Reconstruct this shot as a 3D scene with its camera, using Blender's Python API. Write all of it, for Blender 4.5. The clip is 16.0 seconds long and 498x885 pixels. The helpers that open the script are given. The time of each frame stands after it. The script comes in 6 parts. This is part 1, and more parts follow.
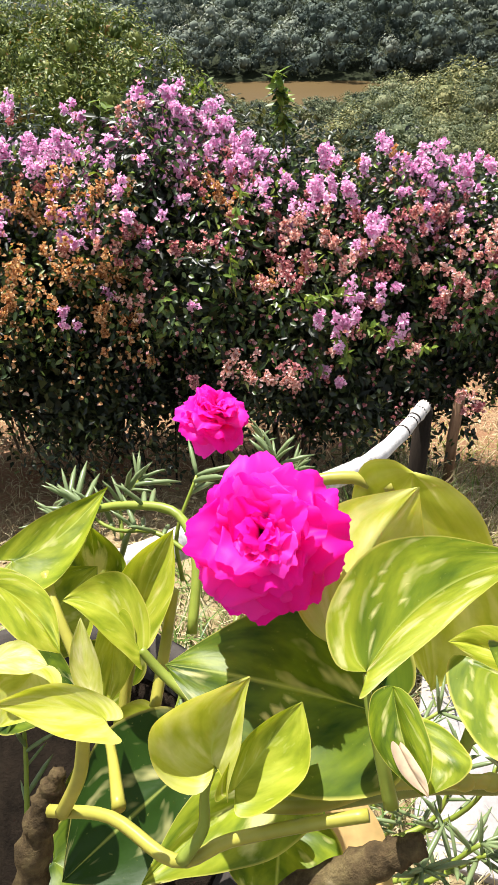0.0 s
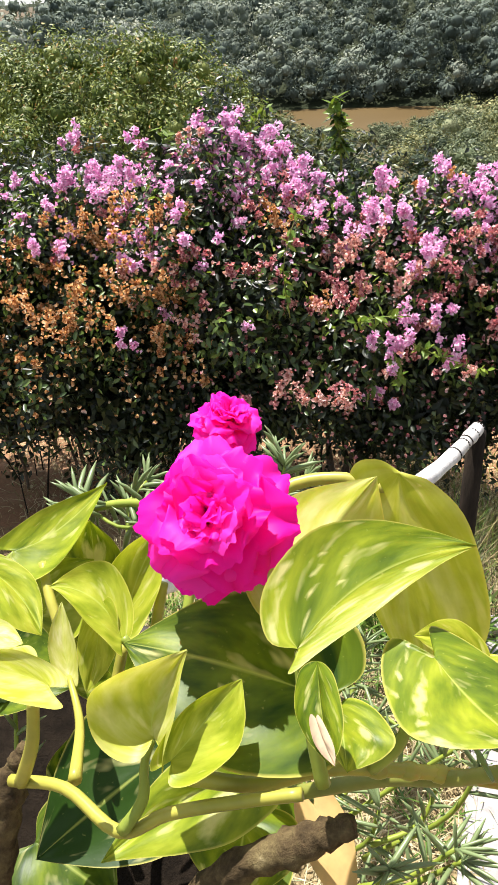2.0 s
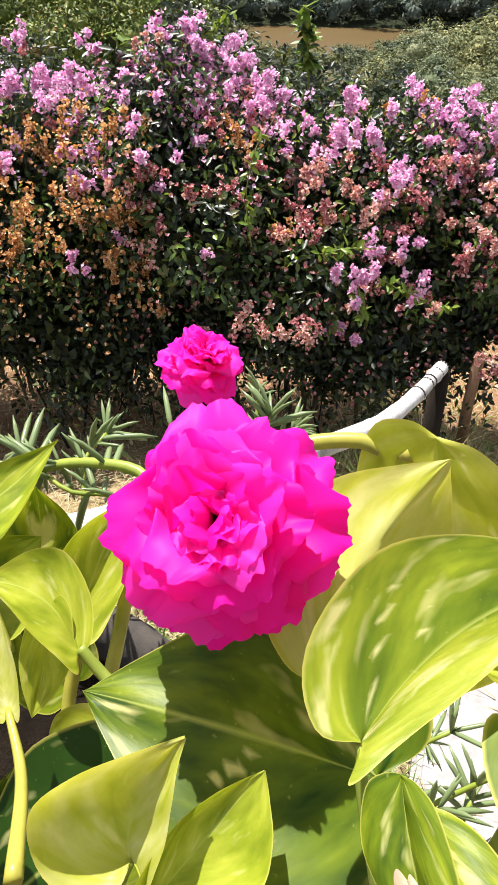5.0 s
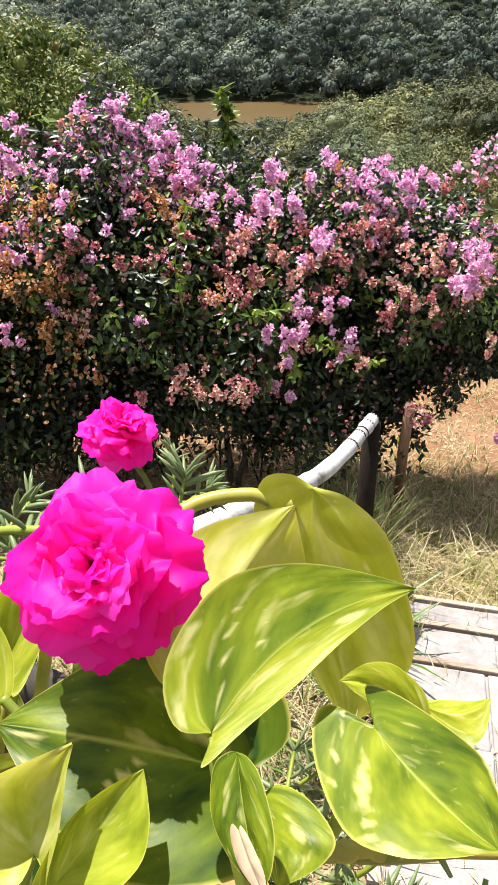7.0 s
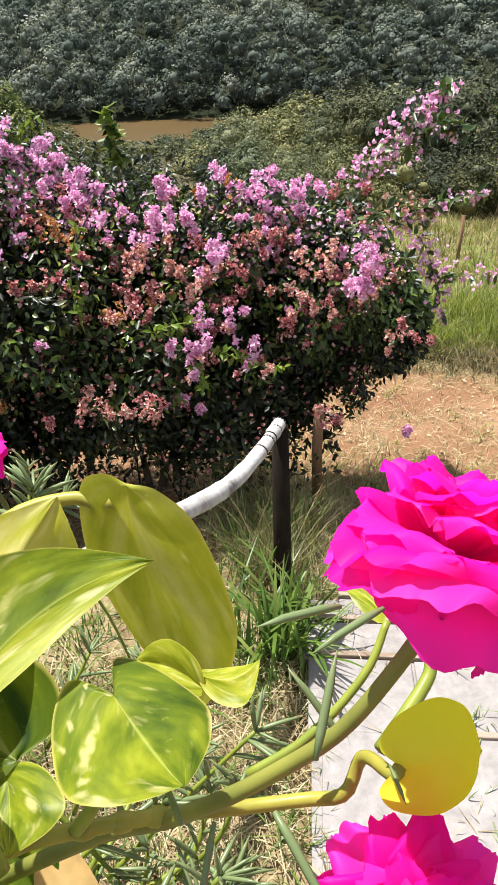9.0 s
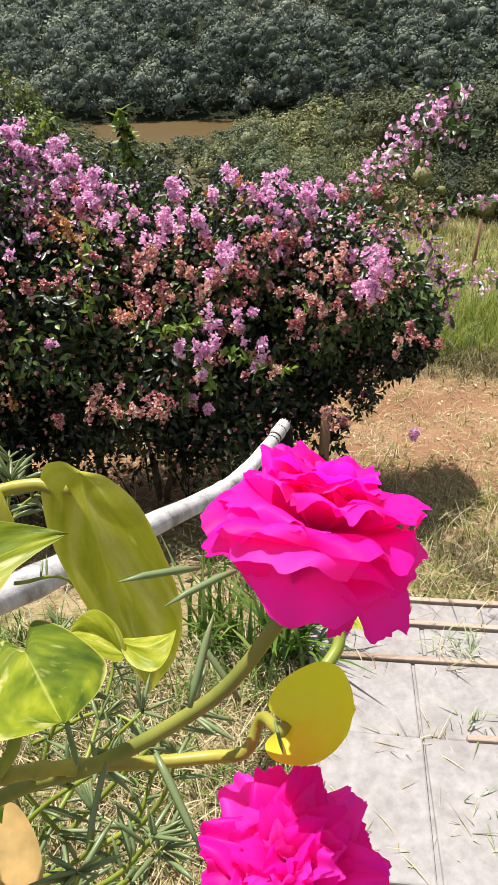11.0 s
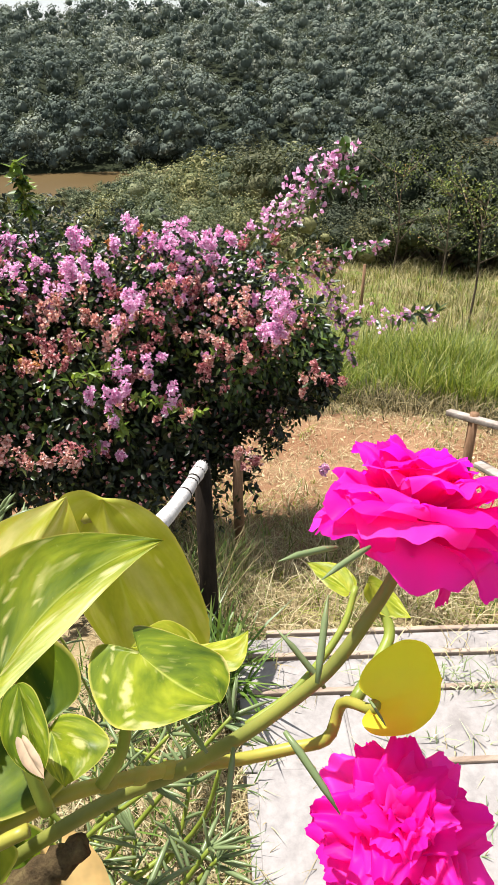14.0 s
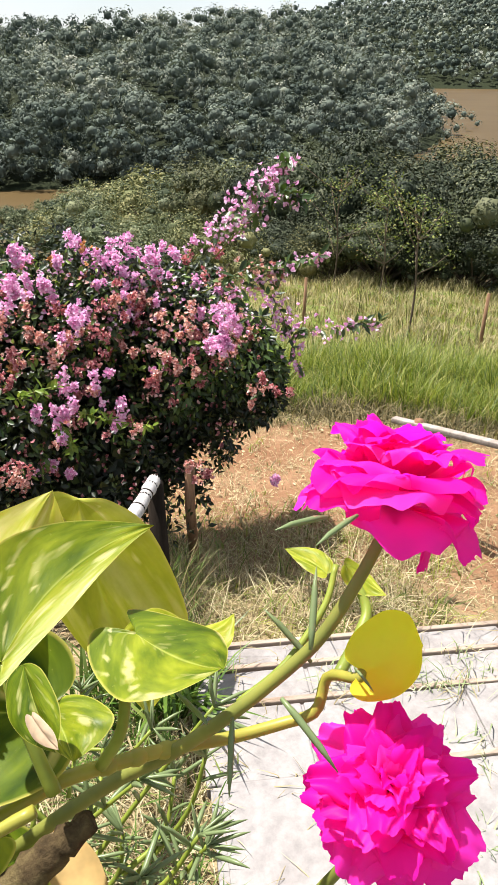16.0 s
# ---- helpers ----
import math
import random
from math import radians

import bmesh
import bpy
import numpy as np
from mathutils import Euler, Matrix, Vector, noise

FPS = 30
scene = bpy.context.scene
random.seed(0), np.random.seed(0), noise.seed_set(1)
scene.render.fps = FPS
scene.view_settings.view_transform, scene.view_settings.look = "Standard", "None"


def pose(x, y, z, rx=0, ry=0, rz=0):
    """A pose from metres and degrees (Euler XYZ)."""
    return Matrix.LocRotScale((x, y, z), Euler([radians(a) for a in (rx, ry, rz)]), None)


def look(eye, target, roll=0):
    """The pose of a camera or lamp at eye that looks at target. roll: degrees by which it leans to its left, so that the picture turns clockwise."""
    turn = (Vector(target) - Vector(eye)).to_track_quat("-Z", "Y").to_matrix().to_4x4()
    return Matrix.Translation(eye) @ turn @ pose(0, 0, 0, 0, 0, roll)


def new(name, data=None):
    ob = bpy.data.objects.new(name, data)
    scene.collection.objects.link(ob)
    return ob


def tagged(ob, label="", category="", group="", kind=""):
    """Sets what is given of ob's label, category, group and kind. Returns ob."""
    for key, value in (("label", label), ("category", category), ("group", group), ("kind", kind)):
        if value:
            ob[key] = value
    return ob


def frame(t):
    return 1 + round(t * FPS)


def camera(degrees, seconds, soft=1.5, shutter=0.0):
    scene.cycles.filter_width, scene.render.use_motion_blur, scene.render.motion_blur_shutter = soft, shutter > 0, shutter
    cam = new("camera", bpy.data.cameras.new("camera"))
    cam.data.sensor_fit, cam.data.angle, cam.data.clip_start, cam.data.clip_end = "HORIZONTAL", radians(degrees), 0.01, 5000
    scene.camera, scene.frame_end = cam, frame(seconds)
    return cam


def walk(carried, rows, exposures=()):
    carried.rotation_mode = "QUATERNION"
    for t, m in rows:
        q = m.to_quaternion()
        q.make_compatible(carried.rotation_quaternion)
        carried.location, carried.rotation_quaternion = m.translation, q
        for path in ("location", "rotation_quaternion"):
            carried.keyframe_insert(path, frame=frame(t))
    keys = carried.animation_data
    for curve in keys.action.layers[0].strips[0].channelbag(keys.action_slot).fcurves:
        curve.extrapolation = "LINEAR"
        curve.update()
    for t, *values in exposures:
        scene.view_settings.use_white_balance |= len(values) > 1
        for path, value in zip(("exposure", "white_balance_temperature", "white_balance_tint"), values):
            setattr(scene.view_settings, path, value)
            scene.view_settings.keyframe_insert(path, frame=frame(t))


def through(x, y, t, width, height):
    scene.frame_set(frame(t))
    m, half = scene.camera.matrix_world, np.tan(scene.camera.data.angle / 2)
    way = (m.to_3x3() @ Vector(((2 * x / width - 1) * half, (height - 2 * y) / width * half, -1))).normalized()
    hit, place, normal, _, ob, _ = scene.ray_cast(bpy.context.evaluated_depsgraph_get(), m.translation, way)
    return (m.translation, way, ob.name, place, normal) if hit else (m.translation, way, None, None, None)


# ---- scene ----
cam = camera(38.03, 16.0)
PATH = [
    (0, (0.0296, 0.0235, 1.7231), (0.0052, 1.6765, 0.5974), -1.10),
    (0.5, (0.0416, 0.0111, 1.7244), (-0.0072, 1.6881, 0.6356), -1.17),
    (1, (0.0521, 0.0043, 1.7252), (-0.0265, 1.6869, 0.6469), -1.31),
    (1.5, (0.0663, 0.0004, 1.7265), (-0.0633, 1.7141, 0.7036), -2.81),
    (2, (0.0657, 0.0118, 1.7154), (-0.1237, 1.6924, 0.6477), -3.07),
    (2.5, (0.0683, 0.0429, 1.6955), (-0.2345, 1.6562, 0.5529), -3.77),
    (3, (0.0538, 0.0700, 1.6809), (-0.2385, 1.6590, 0.5022), -2.85),
    (3.5, (0.0417, 0.0807, 1.6734), (-0.1622, 1.6598, 0.4631), -2.45),
    (3.7, (0.0401, 0.0858, 1.6712), (-0.1178, 1.6551, 0.4414), -1.77),
    (5.8, (0.0446, 0.0818, 1.6857), (0.0222, 1.6868, 0.4925), -0.04),
    (6, (0.0521, 0.0761, 1.6878), (0.0477, 1.6959, 0.5146), -0.41),
    (6.5, (0.0583, 0.0667, 1.6950), (0.1013, 1.7110, 0.5573), -0.10),
    (7, (0.0631, 0.0520, 1.7019), (0.1554, 1.7269, 0.6127), 0.13),
    (7.5, (0.0747, 0.0422, 1.7044), (0.2289, 1.7230, 0.6315), 0.13),
    (8, (0.0908, 0.0368, 1.7074), (0.3162, 1.7117, 0.6379), 0.03),
    (8.5, (0.1043, 0.0417, 1.6974), (0.3736, 1.7147, 0.6349), -0.69),
    (9, (0.1150, 0.0322, 1.6998), (0.4117, 1.7025, 0.6405), -1.44),
    (9.2, (0.1199, 0.0268, 1.7009), (0.4332, 1.6958, 0.6444), -1.87),
    (11.3, (0.1444, -0.0011, 1.7107), (0.3704, 1.6842, 0.6577), -0.77),
    (11.5, (0.1435, -0.0065, 1.7149), (0.3215, 1.6901, 0.6709), -0.32),
    (12, (0.1266, -0.0114, 1.7123), (0.3800, 1.6851, 0.6839), 0.45),
    (12.5, (0.0961, -0.0124, 1.7099), (0.4961, 1.6636, 0.6944), 0.09),
    (13, (0.0806, -0.0067, 1.7068), (0.5683, 1.6530, 0.7031), 0.20),
    (13.5, (0.0837, -0.0052, 1.7072), (0.6321, 1.6669, 0.7568), 0.22),
    (14, (0.0821, -0.0044, 1.7068), (0.6220, 1.6708, 0.7571), 0.22),
    (14.5, (0.0806, -0.0083, 1.7075), (0.6210, 1.6755, 0.7733), 0.96),
    (15, (0.0773, -0.0134, 1.7062), (0.6196, 1.6777, 0.7863), 0.38),
    (15.5, (0.0698, -0.0154, 1.7045), (0.6873, 1.6534, 0.7914), 0.13),
    (16, (0.0660, -0.0139, 1.7033), (0.7474, 1.6296, 0.7897), 0.34),
]
EXPOSURE = [(0, 1.18), (1.0, 1.26), (2.5, 1.23), (3.7, 1.20), (6.5, 1.17), (7.5, 1.06), (8.5, 0.97), (9.2, 0.88), (11.5, 0.74), (12.5, 0.84), (13.5, 0.92), (14.5, 1.0), (16, 1.02)]
walk(cam, [(t, look(eye, target, roll)) for t, eye, target, roll in PATH], EXPOSURE)

# ---- world, sun, exposure ----
SUN_AZ, SUN_EL = -34.0, 67.0
world = bpy.data.worlds.new("sky")
scene.world = world
world.use_nodes = True
wn, wl = world.node_tree.nodes, world.node_tree.links
sky = wn.new("ShaderNodeTexSky")
sky.sky_type, sky.sun_disc = "NISHITA", False
sky.sun_elevation, sky.sun_rotation = radians(SUN_EL), radians(SUN_AZ)
sky.dust_density, sky.air_density = 1.2, 1.0
wn["Background"].inputs["Strength"].default_value = 0.07
# thin white cloud over the sky
cloud, veil, sky_dir = wn.new("ShaderNodeTexNoise"), wn.new("ShaderNodeMix"), wn.new("ShaderNodeTexCoord")
cloud.inputs["Scale"].default_value, cloud.inputs["Detail"].default_value = 3.0, 6.0
veil.data_type = "RGBA"
veil.inputs[7].default_value = (8.2, 8.4, 8.9, 1)
wl.new(sky_dir.outputs["Generated"], cloud.inputs["Vector"])
wl.new(cloud.outputs["Fac"], veil.inputs[0])
wl.new(sky.outputs["Color"], veil.inputs[6])
wl.new(veil.outputs[2], wn["Background"].inputs["Color"])
sun = new("sun", bpy.data.lights.new("sun", "SUN"))
sun.data.energy, sun.data.angle, sun.data.color = 5.6, radians(0.55), (1.0, 0.955, 0.92)
sun.matrix_world = look((0, 0, 0), (-math.sin(radians(SUN_AZ)) * math.cos(radians(SUN_EL)),
                                    -math.cos(radians(SUN_AZ)) * math.cos(radians(SUN_EL)),
                                    -math.sin(radians(SUN_EL))))

# ---- materials ----


def mat_base(name):
    m = bpy.data.materials.new(name)
    m.use_nodes = True
    nt = m.node_tree
    return m, nt, nt.nodes["Principled BSDF"]


def tex_coord(nt, scale, kind="Object"):
    tc = nt.nodes.new("ShaderNodeTexCoord")
    mp = nt.nodes.new("ShaderNodeMapping")
    mp.inputs["Scale"].default_value = scale if isinstance(scale, tuple) else (scale,) * 3
    nt.links.new(tc.outputs[kind], mp.inputs["Vector"])
    return mp.outputs["Vector"]


def noise_fac(nt, scale, detail=4.0, rough=0.6, kind="Object", stretch=(1, 1, 1)):
    n = nt.nodes.new("ShaderNodeTexNoise")
    n.inputs["Scale"].default_value, n.inputs["Detail"].default_value, n.inputs["Roughness"].default_value = scale, detail, rough
    nt.links.new(tex_coord(nt, stretch, kind), n.inputs["Vector"])
    return n.outputs["Fac"]


def ramp(nt, fac, stops):
    r = nt.nodes.new("ShaderNodeValToRGB")
    el = r.color_ramp.elements
    while len(el) < len(stops):
        el.new(0.5)
    for e, (p, c) in zip(el, stops):
        e.position, e.color = p, (*c, 1)
    nt.links.new(fac, r.inputs["Fac"])
    return r.outputs["Color"]


def mix(nt, fac, a, b, mode="MIX"):
    m = nt.nodes.new("ShaderNodeMix")
    m.data_type, m.blend_type = "RGBA", mode
    for sock, v in ((m.inputs[0], fac), (m.inputs[6], a), (m.inputs[7], b)):
        if isinstance(v, (int, float)):
            sock.default_value = v
        elif isinstance(v, tuple):
            sock.default_value = (*v, 1)
        else:
            nt.links.new(v, sock)
    return m.outputs[2]


def math_node(nt, op, a, b=0.0):
    m = nt.nodes.new("ShaderNodeMath")
    m.operation = op
    for sock, v in ((m.inputs[0], a), (m.inputs[1], b)):
        if isinstance(v, (int, float)):
            sock.default_value = v
        else:
            nt.links.new(v, sock)
    return m.outputs[0]


def bump(nt, bsdf, height, strength, distance):
    b = nt.nodes.new("ShaderNodeBump")
    b.inputs["Strength"].default_value, b.inputs["Distance"].default_value = strength, distance
    nt.links.new(height, b.inputs["Height"])
    nt.links.new(b.outputs["Normal"], bsdf.inputs["Normal"])


def solid(name, stops, scale, rough=0.8, detail=5.0, bump_s=0.3, bump_d=0.01, stretch=(1, 1, 1), fine=None):
    """An opaque surface coloured by noise at two scales."""
    m, nt, bs = mat_base(name)
    f1 = noise_fac(nt, scale, detail, 0.62, stretch=stretch)
    col = ramp(nt, f1, stops)
    f2 = noise_fac(nt, scale * (fine or 7.0), 6.0, 0.7, stretch=stretch)
    col = mix(nt, 0.55, col, ramp(nt, f2, [(0.3, (0.35, 0.35, 0.35)), (0.7, (1, 1, 1))]), "MULTIPLY")
    nt.links.new(col, bs.inputs["Base Color"])
    bs.inputs["Roughness"].default_value = rough
    bump(nt, bs, f2, bump_s, bump_d)
    return m


def leafy(name, stops, through=0.35, rough=0.5, spec=0.3, tone=None, big=None, transl=None, per="island", each=False):
    """Leaves and petals: colour by random island (or object), light passing through."""
    m, nt, bs = mat_base(name)
    if per == "island":
        g = nt.nodes.new("ShaderNodeNewGeometry")
        fac = g.outputs["Random Per Island"]
    else:
        g = nt.nodes.new("ShaderNodeObjectInfo")
        fac = g.outputs["Random"]
    if tone:
        a = nt.nodes.new("ShaderNodeAttribute")
        a.attribute_name = "tone"
        fac = math_node(nt, "ADD", math_node(nt, "MULTIPLY", fac, 1 - tone), math_node(nt, "MULTIPLY", a.outputs["Fac"], tone))
    col = ramp(nt, fac, stops)
    if big:
        f = noise_fac(nt, big, 3.0)
        col = mix(nt, 0.6, col, ramp(nt, f, [(0.3, (0.5, 0.55, 0.5)), (0.7, (1.15, 1.1, 0.95))]), "MULTIPLY")
    if each:
        oi = nt.nodes.new("ShaderNodeObjectInfo")
        col = mix(nt, 1.0, col, ramp(nt, oi.outputs["Random"], [(0.0, (0.42, 0.50, 0.54)), (0.5, (0.9, 0.95, 0.88)), (1.0, (1.45, 1.30, 0.92))]), "MULTIPLY")
    nt.links.new(col, bs.inputs["Base Color"])
    bs.inputs["Roughness"].default_value = rough
    bs.inputs["Specular IOR Level"].default_value = spec
    tr = nt.nodes.new("ShaderNodeBsdfTranslucent")
    nt.links.new(mix(nt, 1.0, col, transl or (1.0, 1.0, 0.6), "MULTIPLY"), tr.inputs["Color"])
    ms = nt.nodes.new("ShaderNodeMixShader")
    ms.inputs["Fac"].default_value = through
    nt.links.new(bs.outputs["BSDF"], ms.inputs[1])
    nt.links.new(tr.outputs["BSDF"], ms.inputs[2])
    nt.links.new(ms.outputs["Shader"], nt.nodes["Material Output"].inputs["Surface"])
    return m


def pothos_material():
    """Glossy heart leaf: green and lime with cream streaks that run along the side veins."""
    m, nt, bs = mat_base("pothos_leaf")
    uv = nt.nodes.new("ShaderNodeUVMap")
    sep = nt.nodes.new("ShaderNodeSeparateXYZ")
    nt.links.new(uv.outputs["UV"], sep.inputs["Vector"])
    u, v = sep.outputs["X"], math_node(nt, "ABSOLUTE", sep.outputs["Y"])
    oi = nt.nodes.new("ShaderNodeObjectInfo")
    off = math_node(nt, "MULTIPLY", oi.outputs["Random"], 40.0)
    comb = nt.nodes.new("ShaderNodeCombineXYZ")
    diag = math_node(nt, "SUBTRACT", u, math_node(nt, "MULTIPLY", v, 0.45))
    nt.links.new(math_node(nt, "ADD", math_node(nt, "MULTIPLY", diag, 2.6), off), comb.inputs["X"])
    nt.links.new(math_node(nt, "MULTIPLY", sep.outputs["Y"], 1.6), comb.inputs["Y"])
    n1 = nt.nodes.new("ShaderNodeTexNoise")
    n1.inputs["Scale"].default_value, n1.inputs["Detail"].default_value = 1.25, 4.0
    nt.links.new(comb.outputs["Vector"], n1.inputs["Vector"])
    at = nt.nodes.new("ShaderNodeAttribute")
    at.attribute_name = "lime"
    fac = math_node(nt, "ADD", math_node(nt, "MULTIPLY", math_node(nt, "SUBTRACT", n1.outputs["Fac"], 0.5), 0.9), at.outputs["Fac"])
    # lowest stop is near-black so that low leaves carry shade in their colour
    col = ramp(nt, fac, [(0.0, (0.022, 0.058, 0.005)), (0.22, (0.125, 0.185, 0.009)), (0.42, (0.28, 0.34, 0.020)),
                         (0.62, (0.44, 0.47, 0.050)), (0.85, (0.58, 0.58, 0.21)), (1.0, (0.72, 0.70, 0.42))])
    n3 = nt.nodes.new("ShaderNodeTexNoise")
    n3.inputs["Scale"].default_value, n3.inputs["Detail"].default_value = 1.9, 2.0
    shift = nt.nodes.new("ShaderNodeVectorMath")
    shift.operation = "ADD"
    shift.inputs[1].default_value = (17.3, 5.1, 2.0)
    nt.links.new(comb.outputs["Vector"], shift.inputs[0])
    nt.links.new(shift.outputs["Vector"], n3.inputs["Vector"])
    ca = nt.nodes.new("ShaderNodeAttribute")
    ca.attribute_name = "cream"
    n4 = nt.nodes.new("ShaderNodeTexNoise")
    n4.inputs["Scale"].default_value, n4.inputs["Detail"].default_value = 3.6, 4.0
    nt.links.new(comb.outputs["Vector"], n4.inputs["Vector"])
    patchy = math_node(nt, "ADD", ca.outputs["Fac"], math_node(nt, "MULTIPLY", math_node(nt, "SUBTRACT", n4.outputs["Fac"], 0.5), 1.3))
    cream = ramp(nt, n3.outputs["Fac"], [(0.60, (0, 0, 0)), (0.76, (0.6, 0.6, 0.6))])
    cream = mix(nt, 1.0, cream, ramp(nt, math_node(nt, "MULTIPLY", patchy, ca.outputs["Fac"]), [(0.26, (0, 0, 0)), (0.7, (0.7, 0.7, 0.7))]), "LIGHTEN")
    col = mix(nt, cream, col, (0.72, 0.68, 0.30))
    fleck = noise_fac(nt, 420.0, 2.0, stretch=(1, 1, 1))
    col = mix(nt, ramp(nt, fleck, [(0.68, (0, 0, 0)), (0.76, (0.2, 0.2, 0.2))]), col, (0.60, 0.60, 0.18))
    n2 = noise_fac(nt, 90.0, 4.0)
    col = mix(nt, 0.35, col, ramp(nt, n2, [(0.3, (0.6, 0.62, 0.5)), (0.65, (1.05, 1.05, 1))]), "MULTIPLY")
    edge = nt.nodes.new("ShaderNodeMapRange")
    edge.inputs["From Min"].default_value, edge.inputs["From Max"].default_value = 0.96, 1.02
    nt.links.new(v, edge.inputs["Value"])
    col = mix(nt, edge.outputs["Result"], col, (0.62, 0.56, 0.14))
    midrib = nt.nodes.new("ShaderNodeMapRange")
    midrib.inputs["From Min"].default_value, midrib.inputs["From Max"].default_value = 0.035, 0.0
    nt.links.new(v, midrib.inputs["Value"])
    col = mix(nt, math_node(nt, "MULTIPLY", midrib.outputs["Result"], 0.6), col, (0.46, 0.52, 0.12))
    nt.links.new(col, bs.inputs["Base Color"])
    bs.inputs["Roughness"].default_value = 0.42
    bs.inputs["Specular IOR Level"].default_value = 0.24
    bump(nt, bs, math_node(nt, "ADD", math_node(nt, "MULTIPLY", n1.outputs["Fac"], 1.5), math_node(nt, "MULTIPLY", n2, 0.6)), 0.2, 0.0012)
    tr = nt.nodes.new("ShaderNodeBsdfTranslucent")
    nt.links.new(mix(nt, 1.0, col, (1.05, 1.0, 0.42), "MULTIPLY"), tr.inputs["Color"])
    ms = nt.nodes.new("ShaderNodeMixShader")
    ms.inputs["Fac"].default_value = 0.45
    nt.links.new(bs.outputs["BSDF"], ms.inputs[1])
    nt.links.new(tr.outputs["BSDF"], ms.inputs[2])
    nt.links.new(ms.outputs["Shader"], nt.nodes["Material Output"].inputs["Surface"])
    return m


def ground_material():
    """Bare orange soil, dry straw and green turf, mixed by the cover that is stored on the ground."""
    m, nt, bs = mat_base("ground")
    at = nt.nodes.new("ShaderNodeAttribute")
    at.attribute_name = "cover"
    sep = nt.nodes.new("ShaderNodeSeparateColor")
    nt.links.new(at.outputs["Color"], sep.inputs["Color"])
    n1, n2, n3 = noise_fac(nt, 1.3, 6.0), noise_fac(nt, 14.0, 6.0, 0.7), noise_fac(nt, 70.0, 4.0, 0.7)
    soil = ramp(nt, n1, [(0.3, (0.19, 0.092, 0.048)), (0.55, (0.29, 0.165, 0.092)), (0.75, (0.38, 0.25, 0.15))])
    straw = ramp(nt, n2, [(0.35, (0.13, 0.09, 0.045)), (0.5, (0.29, 0.225, 0.12)), (0.68, (0.43, 0.35, 0.21))])
    turf = ramp(nt, n2, [(0.3, (0.05, 0.08, 0.015)), (0.55, (0.15, 0.19, 0.04)), (0.75, (0.30, 0.28, 0.09))])
    # woodland floor near-black, so that gaps between crowns hold painted shade
    wood = ramp(nt, n1, [(0.35, (0.014, 0.018, 0.010)), (0.7, (0.035, 0.042, 0.020))])
    patch = math_node(nt, "ADD", sep.outputs["Red"], math_node(nt, "MULTIPLY", math_node(nt, "SUBTRACT", n2, 0.5), 1.4))
    col = mix(nt, ramp(nt, patch, [(0.35, (0, 0, 0)), (0.65, (1, 1, 1))]), straw, soil)
    patch = math_node(nt, "ADD", sep.outputs["Green"], math_node(nt, "MULTIPLY", math_node(nt, "SUBTRACT", n1, 0.5), 1.2))
    col = mix(nt, ramp(nt, patch, [(0.4, (0, 0, 0)), (0.6, (1, 1, 1))]), col, turf)
    col = mix(nt, sep.outputs["Blue"], col, wood)
    col = mix(nt, 0.5, col, ramp(nt, n3, [(0.3, (0.4, 0.4, 0.4)), (0.65, (1.05, 1.05, 1.05))]), "MULTIPLY")
    nt.links.new(col, bs.inputs["Base Color"])
    bs.inputs["Roughness"].default_value = 0.95
    bs.inputs["Specular IOR Level"].default_value = 0.05
    bump(nt, bs, math_node(nt, "ADD", n2, math_node(nt, "MULTIPLY", n3, 0.5)), 0.7, 0.03)
    return m


def water_material():
    m, nt, bs = mat_base("river_water")
    n = noise_fac(nt, 0.02, 3.0)
    nt.links.new(ramp(nt, n, [(0.3, (0.066, 0.043, 0.016)), (0.7, (0.086, 0.058, 0.023))]), bs.inputs["Base Color"])
    bs.inputs["Roughness"].default_value = 0.5
    bs.inputs["Specular IOR Level"].default_value = 0.06
    bump(nt, bs, noise_fac(nt, 0.9, 3.0, stretch=(1, 2.5, 1)), 0.15, 0.05)
    return m


M_GROUND, M_WATER, M_POTHOS = ground_material(), water_material(), pothos_material()
G = [(0.0, (0.035, 0.055, 0.014)), (0.5, (0.075, 0.105, 0.028)), (1.0, (0.15, 0.17, 0.05))]
# greyed, bluish leaf colours: haze over the far hills, put into the base
M_HAZY_WOODS = leafy("hazy_woods", [(0.0, (0.046, 0.062, 0.052)), (0.45, (0.152, 0.178, 0.142)), (0.75, (0.265, 0.285, 0.222)), (1.0, (0.40, 0.40, 0.33))], 0.08, 0.95, 0.03, tone=0.82)
M_SHRUB = leafy("shrub_leaves", [(0.0, (0.034, 0.046, 0.024)), (0.5, (0.100, 0.118, 0.066)), (1.0, (0.235, 0.240, 0.150))], 0.10, 0.7, 0.10, each=True)
M_TREE = leafy("tree_leaves", [(0.0, (0.036, 0.060, 0.012)), (0.5, (0.105, 0.142, 0.030)), (0.93, (0.24, 0.26, 0.070)), (1.0, (0.33, 0.18, 0.07))], 0.18, 0.5, 0.2)
M_DARK = leafy("dark_tree_leaves", [(0.0, (0.022, 0.030, 0.016)), (0.5, (0.050, 0.060, 0.032)), (1.0, (0.125, 0.130, 0.080))], 0.05, 0.6, 0.12, each=True)
# near-black leaf colour: the inner shade of the hedge is put into it
M_SHADED_HEDGE = leafy("shaded_hedge_leaves", [(0.0, (0.006, 0.010, 0.004)), (0.6, (0.015, 0.024, 0.009)), (0.92, (0.040, 0.056, 0.016)), (1.0, (0.13, 0.13, 0.04))], 0.2, 0.40, 0.35)
M_SHOOT = leafy("young_leaves", [(0.0, (0.09, 0.16, 0.018)), (1.0, (0.23, 0.30, 0.05))], 0.35, 0.35, 0.3)
